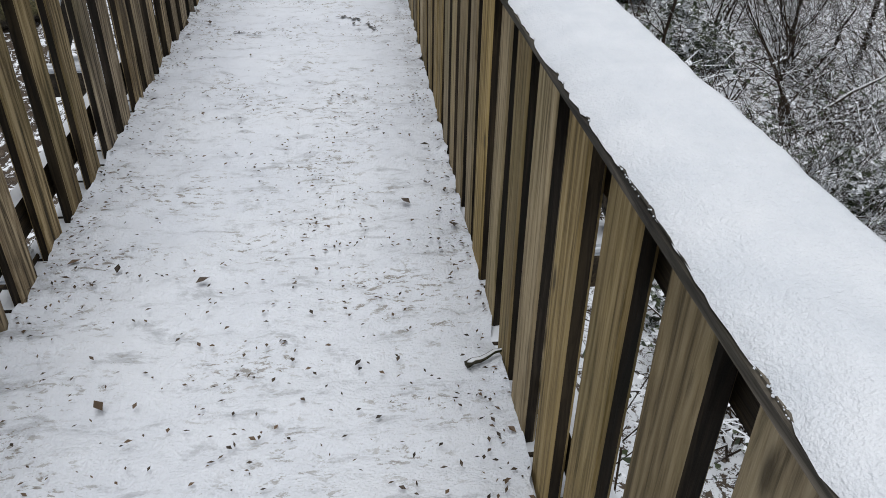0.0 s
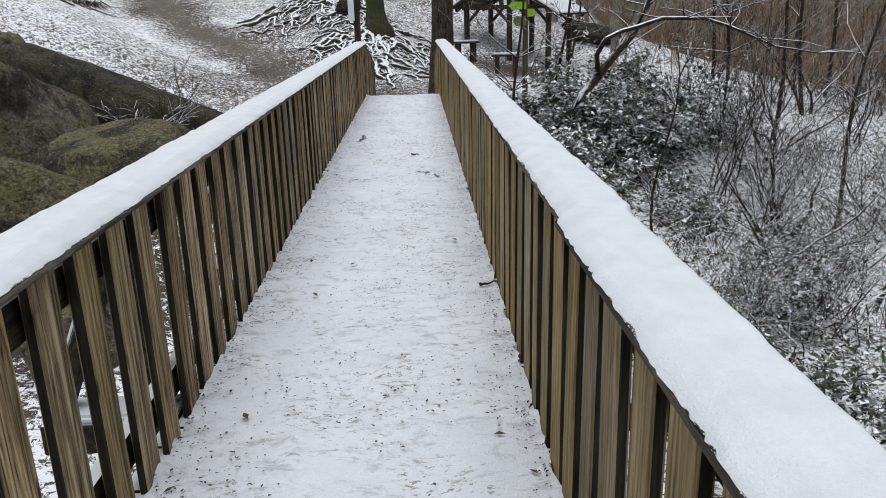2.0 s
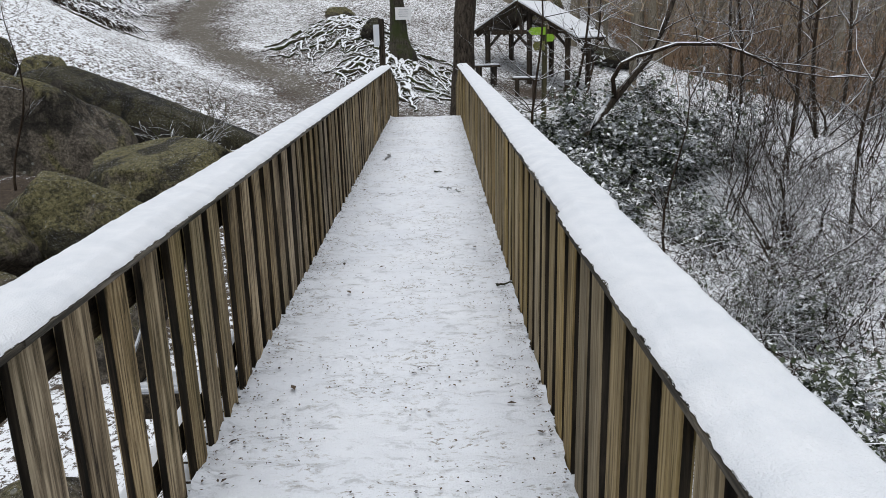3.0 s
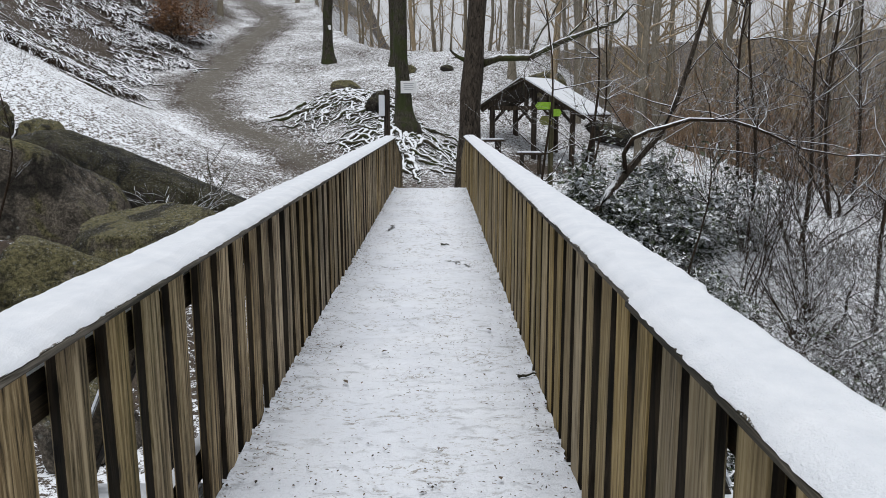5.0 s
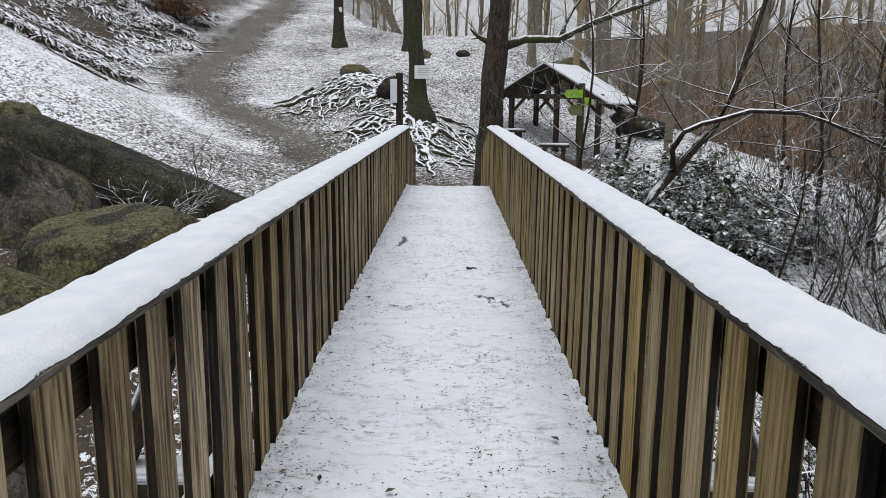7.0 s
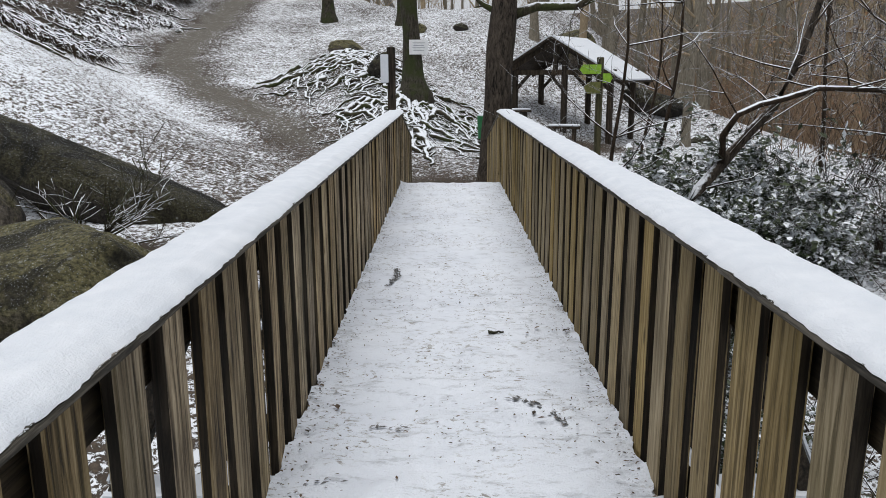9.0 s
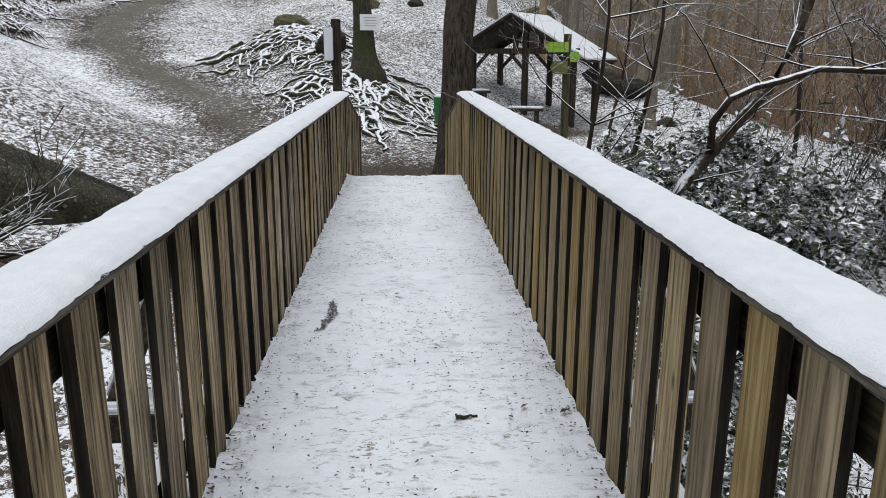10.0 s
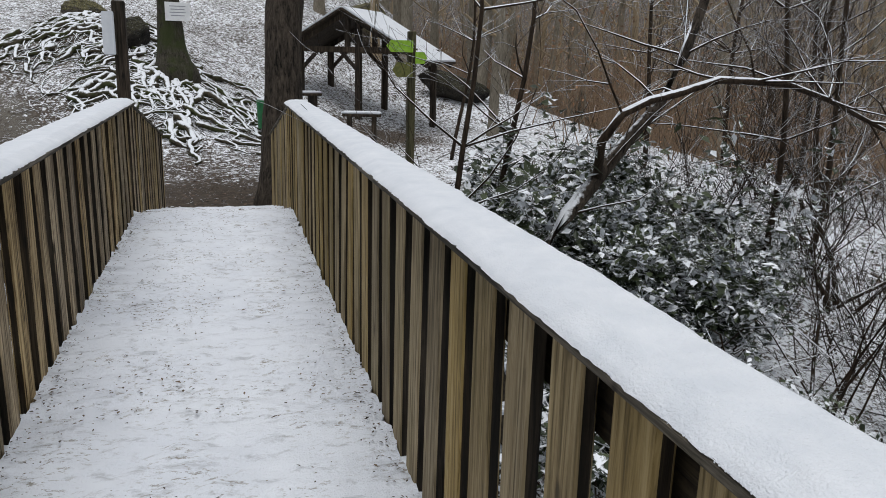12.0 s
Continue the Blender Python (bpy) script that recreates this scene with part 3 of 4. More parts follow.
def twig_on_deck(x, y, ang, ln, r):
    b = Build()
    pts = []
    for k in range(7):
        s = k / 6 - 0.5
        pts.append(Vector((x + math.cos(ang) * s * ln - math.sin(ang) * 0.12 * ln * s * s, y + math.sin(ang) * s * ln, 0.008 + 0.004 * math.sin(k * 2))))
    b.tube(pts, [r * (1 - 0.1 * k) for k in range(7)], 5)
    tagged(new("fallen_twig", b.mesh("fallen_twig", M_BARK, True)), "short dark twig lying on trodden snow", "twig", group="twigs on the deck")


twig_on_deck(0.23, 8.38, 0.1, 0.09, 0.013)


def scuff(x, y, ang, ln, wide, count, seed):
    """A scrape where a shoe slid and the dark grit of the boards shows."""
    rnd = random.Random(seed)
    b = Build()
    for k in range(count):
        s = rnd.uniform(-0.5, 0.5)
        w = rnd.gauss(0, wide) * (1 - 1.2 * abs(s))
        px = x + math.cos(ang) * s * ln - math.sin(ang) * (w + 0.35 * ln * s * s)
        py = y + math.sin(ang) * s * ln + math.cos(ang) * (w + 0.35 * ln * s * s)
        a = ang + rnd.gauss(0, 0.5)
        h = 0.012 * noise.noise((px * 3, py * 3, 0)) + 0.012 * noise.noise((px * 7, py * 10, 4)) + 0.008 * noise.noise((px * 18, py * 27, 7)) - 0.007
        q = rnd.uniform(0.008, 0.026)
        b.leaf(Vector((px, py, h)), Vector((math.cos(a), math.sin(a), 0.04)), Vector((0, 0, 1)), q * 1.6, q * 0.6)
    tagged(new("scuff_mark", b.mesh("scuff_mark", M_SCUFF)), "dark scrape of grit in trodden snow", "scuff", kind="stuff")


scuff(-0.43, 9.68, 1.5, 0.50, 0.016, 170, 3)
scuff(0.38, 7.35, 2.25, 0.36, 0.010, 80, 4)
scuff(-0.30, 7.15, 0.2, 0.18, 0.02, 16, 5)
scuff(-0.52, 6.7, 0.3, 0.16, 0.02, 18, 6)
twig_on_deck(0.66, 4.10, 0.5, 0.14, 0.012)


# ---- boulders ----
def boulder(x, y, z, sx, sy, sz, turn, seed, label, flat=0.0, tilt=(0, 0), mat=None):
    """A weathered granite block, from a cut and roughened ball."""
    bm = bmesh.new()
    bmesh.ops.create_icosphere(bm, subdivisions=5, radius=1.0)
    rnd = random.Random(seed)
    cuts = [(Vector((rnd.gauss(0, 1), rnd.gauss(0, 1), rnd.gauss(0, 1))).normalized(), rnd.uniform(0.55, 0.85)) for _ in range(9)]
    if flat:
        cuts.append((Vector((0, 0, 1)), flat))
    for v in bm.verts:
        p = v.co
        for n, d in cuts:
            over = p.dot(n) - d
            if over > 0:
                p = p - n * over * 0.86
        s = Vector((seed, 0, 0))
        p = p * (1 + 0.10 * noise.noise(p * 1.6 + s) + 0.055 * noise.noise(p * 4 + s) + 0.024 * noise.noise(p * 11 + s) + 0.010 * noise.noise(p * 27 + s))
        v.co = Vector((p.x * sx, p.y * sy, p.z * sz))
    me = bpy.data.meshes.new("boulder")
    bm.to_mesh(me)
    bm.free()
    me.materials.append(mat or M_ROCK)
    me.polygons.foreach_set("use_smooth", [True] * len(me.polygons))
    ob = new("boulder", me)
    ob.matrix_basis = pose(x, y, z, tilt[0], tilt[1], turn)
    return tagged(ob, label, "boulder", group="boulders by the stream")


boulder(-7.3, 12.6, -0.55, 2.5, 1.7, 1.9, 8, 3, "huge rounded grey-brown granite boulder with dark moss", 0, (0, 24))
boulder(-5.75, 15.9, -0.12, 3.1, 0.95, 0.74, 0, 8, "long wedge of dark granite edged with green moss", 0, (0, 19), M_DARKROCK)
boulder(-3.7, 10.8, -0.42, 1.6, 1.0, 0.72, 5, 5, "low flat-topped boulder carpeted with olive moss", 0.75, (4, -4), M_MOSSROCK)
boulder(-4.35, 8.7, -0.66, 0.92, 0.75, 0.86, 20, 14, "blocky mossy boulder with snow-dusted top", 0.8, (0, 0), M_MOSSROCK)
boulder(-5.2, 7.9, -0.75, 0.7, 0.8, 0.55, 50, 21, "mossy boulder half hidden behind another")
boulder(-4.9, 6.3, -0.95, 0.95, 0.8, 0.75, 30, 30, "brown mossy boulder in the stream bed")
boulder(-3.0, 6.6, -1.35, 0.6, 0.5, 0.45, 80, 33, "wet dark boulder in the stream bed")
boulder(-2.4, 3.6, -1.6, 0.7, 0.6, 0.45, 15, 37, "snow-dusted boulder in the stream bed")
for x, y, up, sx, sy, sz, turn, seed, label, mat in (
    (-8.9, 17.6, 0.15, 0.7, 0.6, 0.6, 15, 41, "small mossy boulder beside the slope", M_MOSSROCK),
    (-10.6, 17.2, 0.2, 1.3, 1.0, 0.9, 40, 44, "mossy boulder beside the slope", M_MOSSROCK),
    (-2.1, 29.6, 0.25, 0.55, 0.45, 0.55, 40, 51, "round mossy boulder among tree roots", M_DARKROCK),
    (-3.7, 33.6, 0.15, 0.75, 0.5, 0.35, 10, 53, "mossy boulder on the root bank", M_MOSSROCK),
    (5.4, 39.5, 0.6, 1.3, 1.0, 1.1, 10, 61, "mossy boulder below beech trees", M_MOSSROCK),
    (8.6, 30.6, 0.02, 0.5, 0.35, 0.28, 30, 63, "small dark boulder in the snow", M_DARKROCK),
    (-1.4, 41.5, 0.1, 0.5, 0.4, 0.3, 30, 66, "small snow-dusted stone on the slope", M_MOSSROCK),
    (0.6, 42.0, 0.1, 0.4, 0.4, 0.25, 30, 69, "small snow-dusted stone on the slope", M_DARKROCK),
):
    boulder(x, y, ground_z(x, y) + up, sx, sy, sz, turn, seed, label, 0, (0, 0), mat)
boulder(7.9, 33.6, 0.45, 1.35, 0.7, 0.55, -22, 57, "long dark boulder with a snowy back", 0.6, (0, 16), M_DARKROCK)


# ---- trees ----
def grow(b, tips, p, d, length, r, depth, rnd, spread=0.6, rise=0.15, min_r=0.004, sides=5, kids=(2, 4), wander=0.18):
    """One limb and, from it, its branches."""
    n = max(3, int(length / 0.35)) if depth > 1 else (3 if depth else 2)
    n = min(n, 12)
    pts, rad = [p.copy()], [r]
    q, dd = p.copy(), d.copy()
    for k in range(n):
        dd = (dd + Vector((rnd.gauss(0, wander), rnd.gauss(0, wander), rnd.gauss(0, wander * 0.7) + rise * 0.12))).normalized()
        q = q + dd * length / n
        pts.append(q.copy())
        rad.append(max(min_r * 0.7, r * (1 - 0.72 * (k + 1) / n)))
    b.tube(pts, rad, sides if r > 0.02 else (4 if r > 0.008 else 3), cap=False)
    tips.append((pts[-1], dd.copy()))
    if depth <= 0:
        return
    for _ in range(rnd.randint(*kids)):
        k = rnd.randint(max(1, n // 3), n)
        nd = (dd * rnd.uniform(0.5, 1.0) + Vector((rnd.gauss(0, spread), rnd.gauss(0, spread), rnd.gauss(rise, spread * 0.6)))).normalized()
        grow(b, tips, pts[k], nd, length * rnd.uniform(0.45, 0.75), rad[k] * rnd.uniform(0.45, 0.7), depth - 1, rnd, spread, rise, min_r, sides, kids, wander)


def trunk_build(h, r0, r1, rnd, lean=(0, 0), flare=0.6, sides=20, bend=0.10):
    pts, rad = [], []
    n = 26 if sides < 12 else 44
    for k in range(n + 1):
        s = k / n
        z = -0.5 + (h + 0.5) * s ** 1.25
        pts.append(Vector((lean[0] * z + bend * math.sin(z * 0.7 + r0 * 50), lean[1] * z + bend * math.cos(z * 0.55 + r0 * 30) - bend, z)))
        rad.append((r0 + (r1 - r0) * s) * (1 + flare * math.exp(-max(0, z) / 0.35)))
    b = Build()
    b.tube(pts, rad, sides)
    for i, v in enumerate(b.v):
        k = 1 + 0.16 * noise.noise((v.x * 3, v.y * 3, v.z * 0.9)) + 0.10 * noise.noise((v.x * 9, v.y * 9, v.z * 2.2))
        c = pts[min(n, i // sides)]
        b.v[i] = c + (v - c) * k
    return b, pts, rad


def tree(x, y, h, r0, label, mat, seed, lean=(0, 0), limbs=10, first=0.45, name="tree", group="", flare=0.6):
    rnd = random.Random(seed)
    ob = thing(name, label, "tree", pose(x, y, ground_z(x, y)), group)
    tb, pts, rad = trunk_build(h, r0, r0 * 0.35, rnd, lean, flare)
    part("trunk", tb, mat, ob, "", True)
    cb, tips = Build(), []
    for k in range(limbs):
        i = rnd.randint(int(len(pts) * first), len(pts) - 1)
        a = rnd.uniform(0, math.tau)
        grow(cb, tips, pts[i], Vector((math.cos(a), math.sin(a), rnd.uniform(0.2, 0.9))).normalized(), h * rnd.uniform(0.16, 0.30), rad[i] * 0.4, 3, rnd, 0.5, 0.25, 0.008)
    part("crown", cb, M_BEECH if mat is M_BEECH else M_TWIG, ob, "bare leafless branches", True)
    return ob


# the dark tree beside the end of the bridge, with one long snowy bough
oak = tree(1.02, 19.3, 11, 0.33, "dark rough-barked tree beside the bridge end with a long bough", M_DARKBARK, 4, (0.004, 0.0), 7, 0.55)
bb, tips = Build(), []
rnd = random.Random(8)
base = Vector((0.22, 0, 3.35))
bough = [base + Vector(p) for p in ((0, 0, 0), (0.42, 0, 0.14), (1.17, -0.05, 0.14), (1.90, -0.1, 0.50), (2.69, -0.1, 0.79), (3.25, -0.1, 0.98), (3.65, 0, 1.40))]
bb.tube(bough, [0.10, 0.085, 0.075, 0.065, 0.055, 0.045, 0.03], 8)
grow(bb, tips, bough[2], Vector((0.35, 0, 0.95)).normalized(), 2.0, 0.05, 2, rnd)
grow(bb, tips, bough[3], Vector((0.7, 0.1, 0.5)).normalized(), 1.8, 0.035, 2, rnd)
for k in range(14):
    i = rnd.randint(1, 6)
    grow(bb, tips, bough[i], Vector((rnd.gauss(0.4, 0.5), rnd.gauss(0, 0.5), rnd.gauss(0.1, 0.5))).normalized(), rnd.uniform(0.5, 1.3), 0.014, 2, rnd)
grow(bb, tips, Vector((-0.2, 0, 3.45)), Vector((-0.95, 0, 0.2)).normalized(), 0.45, 0.07, 1, rnd)
part("bough", bb, M_ROOT, oak, "long bough with snow on top", True)

# the beech with a notice, on its mound of roots
beech = tree(-1.05, 27.9, 14, 0.30, "tall mossy green-barked tree standing on exposed roots", M_BARK, 9, (0.0, 0.0), 8, 0.55, flare=0.9)
tree(-6.1, 46.0, 15, 0.32, "mossy tree with a painted white trail mark", M_BARK, 12, (0.01, 0), 8, 0.5)
tree(-2.3, 44.0, 15, 0.27, "tall mossy tree trunk on the slope", M_BARK, 13, (0, 0), 8, 0.5)


def roots(owner, cx, cy, n, reach, seed, aim, spread, r=(0.035, 0.10), lift=0.55):
    """Bare roots that creep over the ground from a tree's foot."""
    rnd = random.Random(seed)
    ox, oy = owner.location.x, owner.location.y
    for grp in range(3):
        b = Build()
        for k in range(n // 2):
            a = radians(aim + rnd.gauss(0, spread))
            x, y = cx + rnd.gauss(0, 0.5), cy + rnd.gauss(0, 0.4)
            if rnd.random() < 0.65:
                s = rnd.uniform(0.2, 0.8) * reach
                x, y = x + math.cos(a) * s, y + math.sin(a) * s
            rr = r[0] * 0.55 + (r[1] * 1.05 - r[0] * 0.55) * rnd.random() ** 2.4
            ln = rnd.uniform(0.35, 1.0) * reach
            m = int(ln / 0.16) + 3
            pts, rad = [], []
            for i in range(m):
                a += rnd.gauss(0, 0.52)
                x += math.cos(a) * ln / m
                y += math.sin(a) * ln / m
                w = rr * (1 - 0.75 * i / m)
                pts.append(Vector((x - ox, y - oy, ground_z(x, y) - owner.location.z + w * lift + 0.10 * noise.noise((x * 2.5, y * 2.5, grp)) + 0.02)))
                rad.append(w * (1 + 0.25 * noise.noise((x * 6, y * 6, grp))))
            b.tube(pts, rad, 6)
        tagged(part("root_tangle", b, M_ROOT, owner, "tangle of snow-dusted bare roots", True), kind="stuff")


roots(beech, -1.1, 27.6, 96, 3.0, 3, -95, 60)
roots(beech, -3.0, 31.5, 66, 2.4, 5, 190, 40, (0.03, 0.11))
roots(beech, -3.6, 30.6, 54, 2.0, 7, -60, 60, (0.03, 0.09))
roots(beech, -2.0, 29.6, 42, 2.0, 15, -150, 50, (0.03, 0.11))
roots(beech, 0.6, 26.2, 36, 2.4, 6, -60, 60, (0.03, 0.07))


# small notice on the beech
notice = thing("notice", "white paper notice fixed to a tree trunk", "sign", pose(-0.86, 27.42, 2.3, 0, 0, 3))
part("sheet", bevelled(0.56, 0.012, 0.42, 0.003), M_PAPER, notice)
for k in range(4):
    part("print_line", moved(bevelled(0.36 - 0.05 * (k % 2), 0.004, 0.018, 0.001), pose(0, -0.007, 0.12 - 0.07 * k)), M_INK, notice, "line of grey print")
mark = tagged(new("trail_mark", bevelled(0.20, 0.02, 0.26, 0.004).mesh("trail_mark", M_PAPER)), "white painted trail mark on a tree", "sign")
mark.matrix_basis = pose(-6.05, 45.62, ground_z(-6.1, 46.0) + 1.9)


# ---- forest ----
def forest_kind(seed, h, r0, mat, dense):
    rnd = random.Random(seed)
    ob = thing("forest_tree", "slender bare woodland tree in winter", "tree", pose(0, 0, -60), "bare trees of the wood")
    tb, pts, rad = trunk_build(h, r0, r0 * 0.3, rnd, (rnd.uniform(-0.04, 0.04), rnd.uniform(-0.04, 0.04)), 0.35, 8, 0.15)
    part("trunk", tb, mat, ob, "", True)
    cb, tips = Build(), []
    for k in range(dense):
        i = rnd.randint(int(len(pts) * 0.30), len(pts) - 1)
        a = rnd.uniform(0, math.tau)
        grow(cb, tips, pts[i], Vector((math.cos(a), math.sin(a), rnd.uniform(0.3, 1.1))).normalized(), h * rnd.uniform(0.12, 0.26), rad[i] * 0.38, 2, rnd, 0.45, 0.3, 0.012, 4)
    part("crown", cb, M_FARTWIG, ob, "fine bare twigs", True)
    return ob


kinds = [forest_kind(70 + k, 13 + 1.6 * k, 0.14 + 0.03 * k, (M_BEECH, M_BEECH, M_FARTWIG)[k % 3], 12) for k in range(5)]
rnd = random.Random(21)
placed = 0
while placed < 230:
    a = radians(rnd.uniform(-40, 62))
    r = 34 + 120 * rnd.random() ** 1.25
    x, y = r * math.sin(a), r * math.cos(a)
    if abs(x - path_x(y)) < 3.5 or (x < 7 and y < 43 and x > -20) or (x < -2 and x > -9 and y < 60) or (x < 0 and y < 50):
        continue
    copy_thing(kinds[placed % 5], pose(x, y, ground_z(x, y) - 0.1, 0, 0, rnd.uniform(0, 360)))
    placed += 1
for k, (x, y) in enumerate(((5.97, 38), (6.6, 37.6), (7.74, 29.4), (3.9, 41), (8.4, 38.2), (10.9, 38.0), (14.2, 38.0))):
    copy_thing(kinds[(k * 2 + 2) % 5], pose(x, y, ground_z(x, y) - 0.1, 0, 0, 50 * k))
for o in kinds:
    for c in list(o.children_recursive):
        bpy.data.objects.remove(c)
    bpy.data.objects.remove(o)


# ---- brush ----
def shrub_parts(seed, stems, length, r, leaves, leaf_mat, leaf_size, rise=0.2, spread=0.6, depth=3, aim=None, out=0.5):
    rnd = random.Random(seed)
    b, tips, lb = Build(), [], Build()
    for k in range(stems):
        a = rnd.uniform(0, math.tau)
        d = Vector((math.cos(a) * out, math.sin(a) * out, 0.8))
        if aim:
            d += Vector(aim)
        grow(b, tips, Vector((rnd.gauss(0, 0.12), rnd.gauss(0, 0.12), -0.1)), d.normalized(), length * rnd.uniform(0.6, 1.1), r * rnd.uniform(0.6, 1), depth, rnd, spread, rise, 0.0035, 6, (3, 5), 0.2)
    if leaves:
        for _ in range(leaves):
            p, d = tips[rnd.randrange(len(tips))]
            q = p - d * rnd.uniform(0, 0.25) + Vector((rnd.gauss(0, 0.06), rnd.gauss(0, 0.06), rnd.gauss(0, 0.06)))
            dd = Vector((rnd.gauss(0, 1), rnd.gauss(0, 1), rnd.gauss(-0.2, 0.5))).normalized()
            lb.leaf(q, dd, Vector((rnd.gauss(0, 0.4), rnd.gauss(0, 0.4), 1)), leaf_size * rnd.uniform(0.6, 1.2), leaf_size * rnd.uniform(0.4, 0.7))
    return b, lb


def shrub(x, y, label, name="shrub", **kw):
    b, lb = shrub_parts(**kw)
    ob = thing(name, label, "shrub", pose(x, y, ground_z(x, y)), "shrubs on the stream bank")
    part("crown", b, M_TWIG, ob, "", True)
    if lb.f:
        part("foliage", lb, kw["leaf_mat"], ob, "small dark leaves holding snow")
    return ob


s1 = shrub(4.3, 15.2, "dense dark evergreen bramble thicket loaded with snow", "bramble_thicket", seed=1, stems=15, length=1.15, r=0.016, leaves=6500, leaf_mat=M_LEAF, leaf_size=0.135, rise=-0.05, spread=0.8, out=0.9)
s2 = shrub(3.0, 12.9, "low tangled bramble with snow on its leaves", "bramble_thicket", seed=2, stems=12, length=0.95, r=0.012, leaves=3600, leaf_mat=M_LEAF, leaf_size=0.13, rise=-0.05, spread=0.8, out=0.9)
s3 = shrub(7.0, 11.0, "bare tangled shrub dusted with snow", seed=3, stems=14, length=1.5, r=0.018, leaves=900, leaf_mat=M_LEAF, leaf_size=0.05, rise=0.1, spread=0.6)
s4 = shrub(5.6, 13.2, "upright bare hazel shrub with many thin stems", seed=4, stems=7, length=2.6, r=0.024, leaves=0, leaf_mat=M_LEAF, leaf_size=0.05, rise=0.5, spread=0.45, out=0.35)
s5 = shrub(7.6, 15.4, "wide-forking bare shrub with snow along its limbs", seed=6, stems=5, length=2.3, r=0.05, leaves=0, leaf_mat=M_LEAF, leaf_size=0.05, rise=0.35, spread=0.5, out=0.6)
rnd = random.Random(31)
for k, (x, y, s) in enumerate(((3.6, 16.3, 1.3), (5.2, 16.4, 1.4), (3.5, 14.0, 1.0), (4.5, 14.2, 1.1), (2.7, 11.2, 0.7), (4.9, 12.4, 0.7), (2.5, 16.4, 0.6), (6.6, 15.9, 0.7))):
    copy_thing((s1, s2)[k % 2], pose(x, y, ground_z(x, y) - 0.05, 0, 0, 77 * k) @ Matrix.Scale(s, 4))
for k in range(9):
    y = rnd.uniform(5.5, 19)
    x = 3.0 + rnd.random() * (2.5 + 0.42 * y)
    copy_thing((s2, s3)[k % 2], pose(x, y, ground_z(x, y) - 0.05, 0, 0, rnd.uniform(0, 360)) @ Matrix.Scale(rnd.uniform(0.55, 0.9), 4))
for k in range(6):
    y = rnd.uniform(8, 21)
    x = 5.0 + rnd.random() * (0.35 * y)
    copy_thing((s4, s5)[k % 2], pose(x, y, ground_z(x, y) - 0.05, 0, 0, rnd.uniform(0, 360)))

for x, y, s, turn in ((5.5, 10.6, 0.9, 40), (4.4, 8.4, 0.6, 150), (8.6, 12.4, 1.1, 250)):
    copy_thing(s5, pose(x, y, ground_z(x, y) - 0.05, 0, 0, turn) @ Matrix.Scale(s, 4))

# tangle of low stems, dead grass and leaves over the stream bank
rnd = random.Random(61)
bank = thing("bank_undergrowth", "tangle of snowy stems and dark leaves on the bank", "undergrowth", kind="stuff")
b, lb = Build(), Build()
for k in range(7500):
    y = rnd.uniform(1.0, 21.0)
    x = 1.5 + rnd.random() * (4.0 + 0.55 * y)
    if noise.noise((x * 0.8, y * 0.8, 44)) < rnd.uniform(-0.02, 0.22) or (y > 18 and x < 4.5):
        continue
    a = rnd.uniform(0, math.tau)
    ln, tall = rnd.uniform(0.35, 1.3), rnd.uniform(0.1, 0.75)
    p = Vector((x, y, ground_z(x, y, False)))
    d = Vector((math.cos(a), math.sin(a), 0)) * ln
    bend = Vector((-d.y, d.x, 0)) * rnd.uniform(-0.3, 0.3)
    pts = [p, p + d * 0.3 + Vector((0, 0, tall * 0.8)), p + d * 0.65 + bend * 0.6 + Vector((0, 0, tall)), p + d + bend + Vector((0, 0, tall * rnd.uniform(0.1, 0.9)))]
    r = rnd.uniform(0.004, 0.012)
    b.tube(pts, [r, r, r * 0.8, r * 0.5], 3, cap=False)
    if rnd.random() < 0.55:
        for _ in range(6):
            q = pts[rnd.randint(1, 3)] + Vector((rnd.gauss(0, 0.09), rnd.gauss(0, 0.09), rnd.gauss(0, 0.07)))
            lb.leaf(q, Vector((rnd.gauss(0, 1), rnd.gauss(0, 1), rnd.gauss(0, 0.4))).normalized(), Vector((rnd.gauss(0, 0.4), rnd.gauss(0, 0.4), 1)), rnd.uniform(0.05, 0.11), rnd.uniform(0.03, 0.06))
part("crown", b, M_TWIG, bank, "snow-dusted arching stems")
part("foliage", lb, M_LEAF, bank, "small dark leaves")

# fallen leaves on the trodden ground past the bridge
rnd = random.Random(71)
b = Build()
for k in range(26000):
    x, y = rnd.uniform(-12, 6), rnd.uniform(15.5, 36)
    if noise.noise((x * 0.7, y * 0.7, 12)) < rnd.uniform(-0.5, 0.5):
        continue
    a = rnd.uniform(0, math.tau)
    s = rnd.uniform(0.03, 0.075)
    b.leaf(Vector((x, y, ground_z(x, y) + 0.012)), Vector((math.cos(a), math.sin(a), rnd.uniform(-0.1, 0.35))), Vector((rnd.gauss(0, 0.3), rnd.gauss(0, 0.3), 1)), s, s * 0.6)
tagged(new("leaf_litter", b.mesh("leaf_litter", M_LITTER)), "fallen brown leaves scattered over thin snow", "leaves", kind="stuff")

# roots and grass that hang down the bank above the path
rnd = random.Random(81)
b = Build()
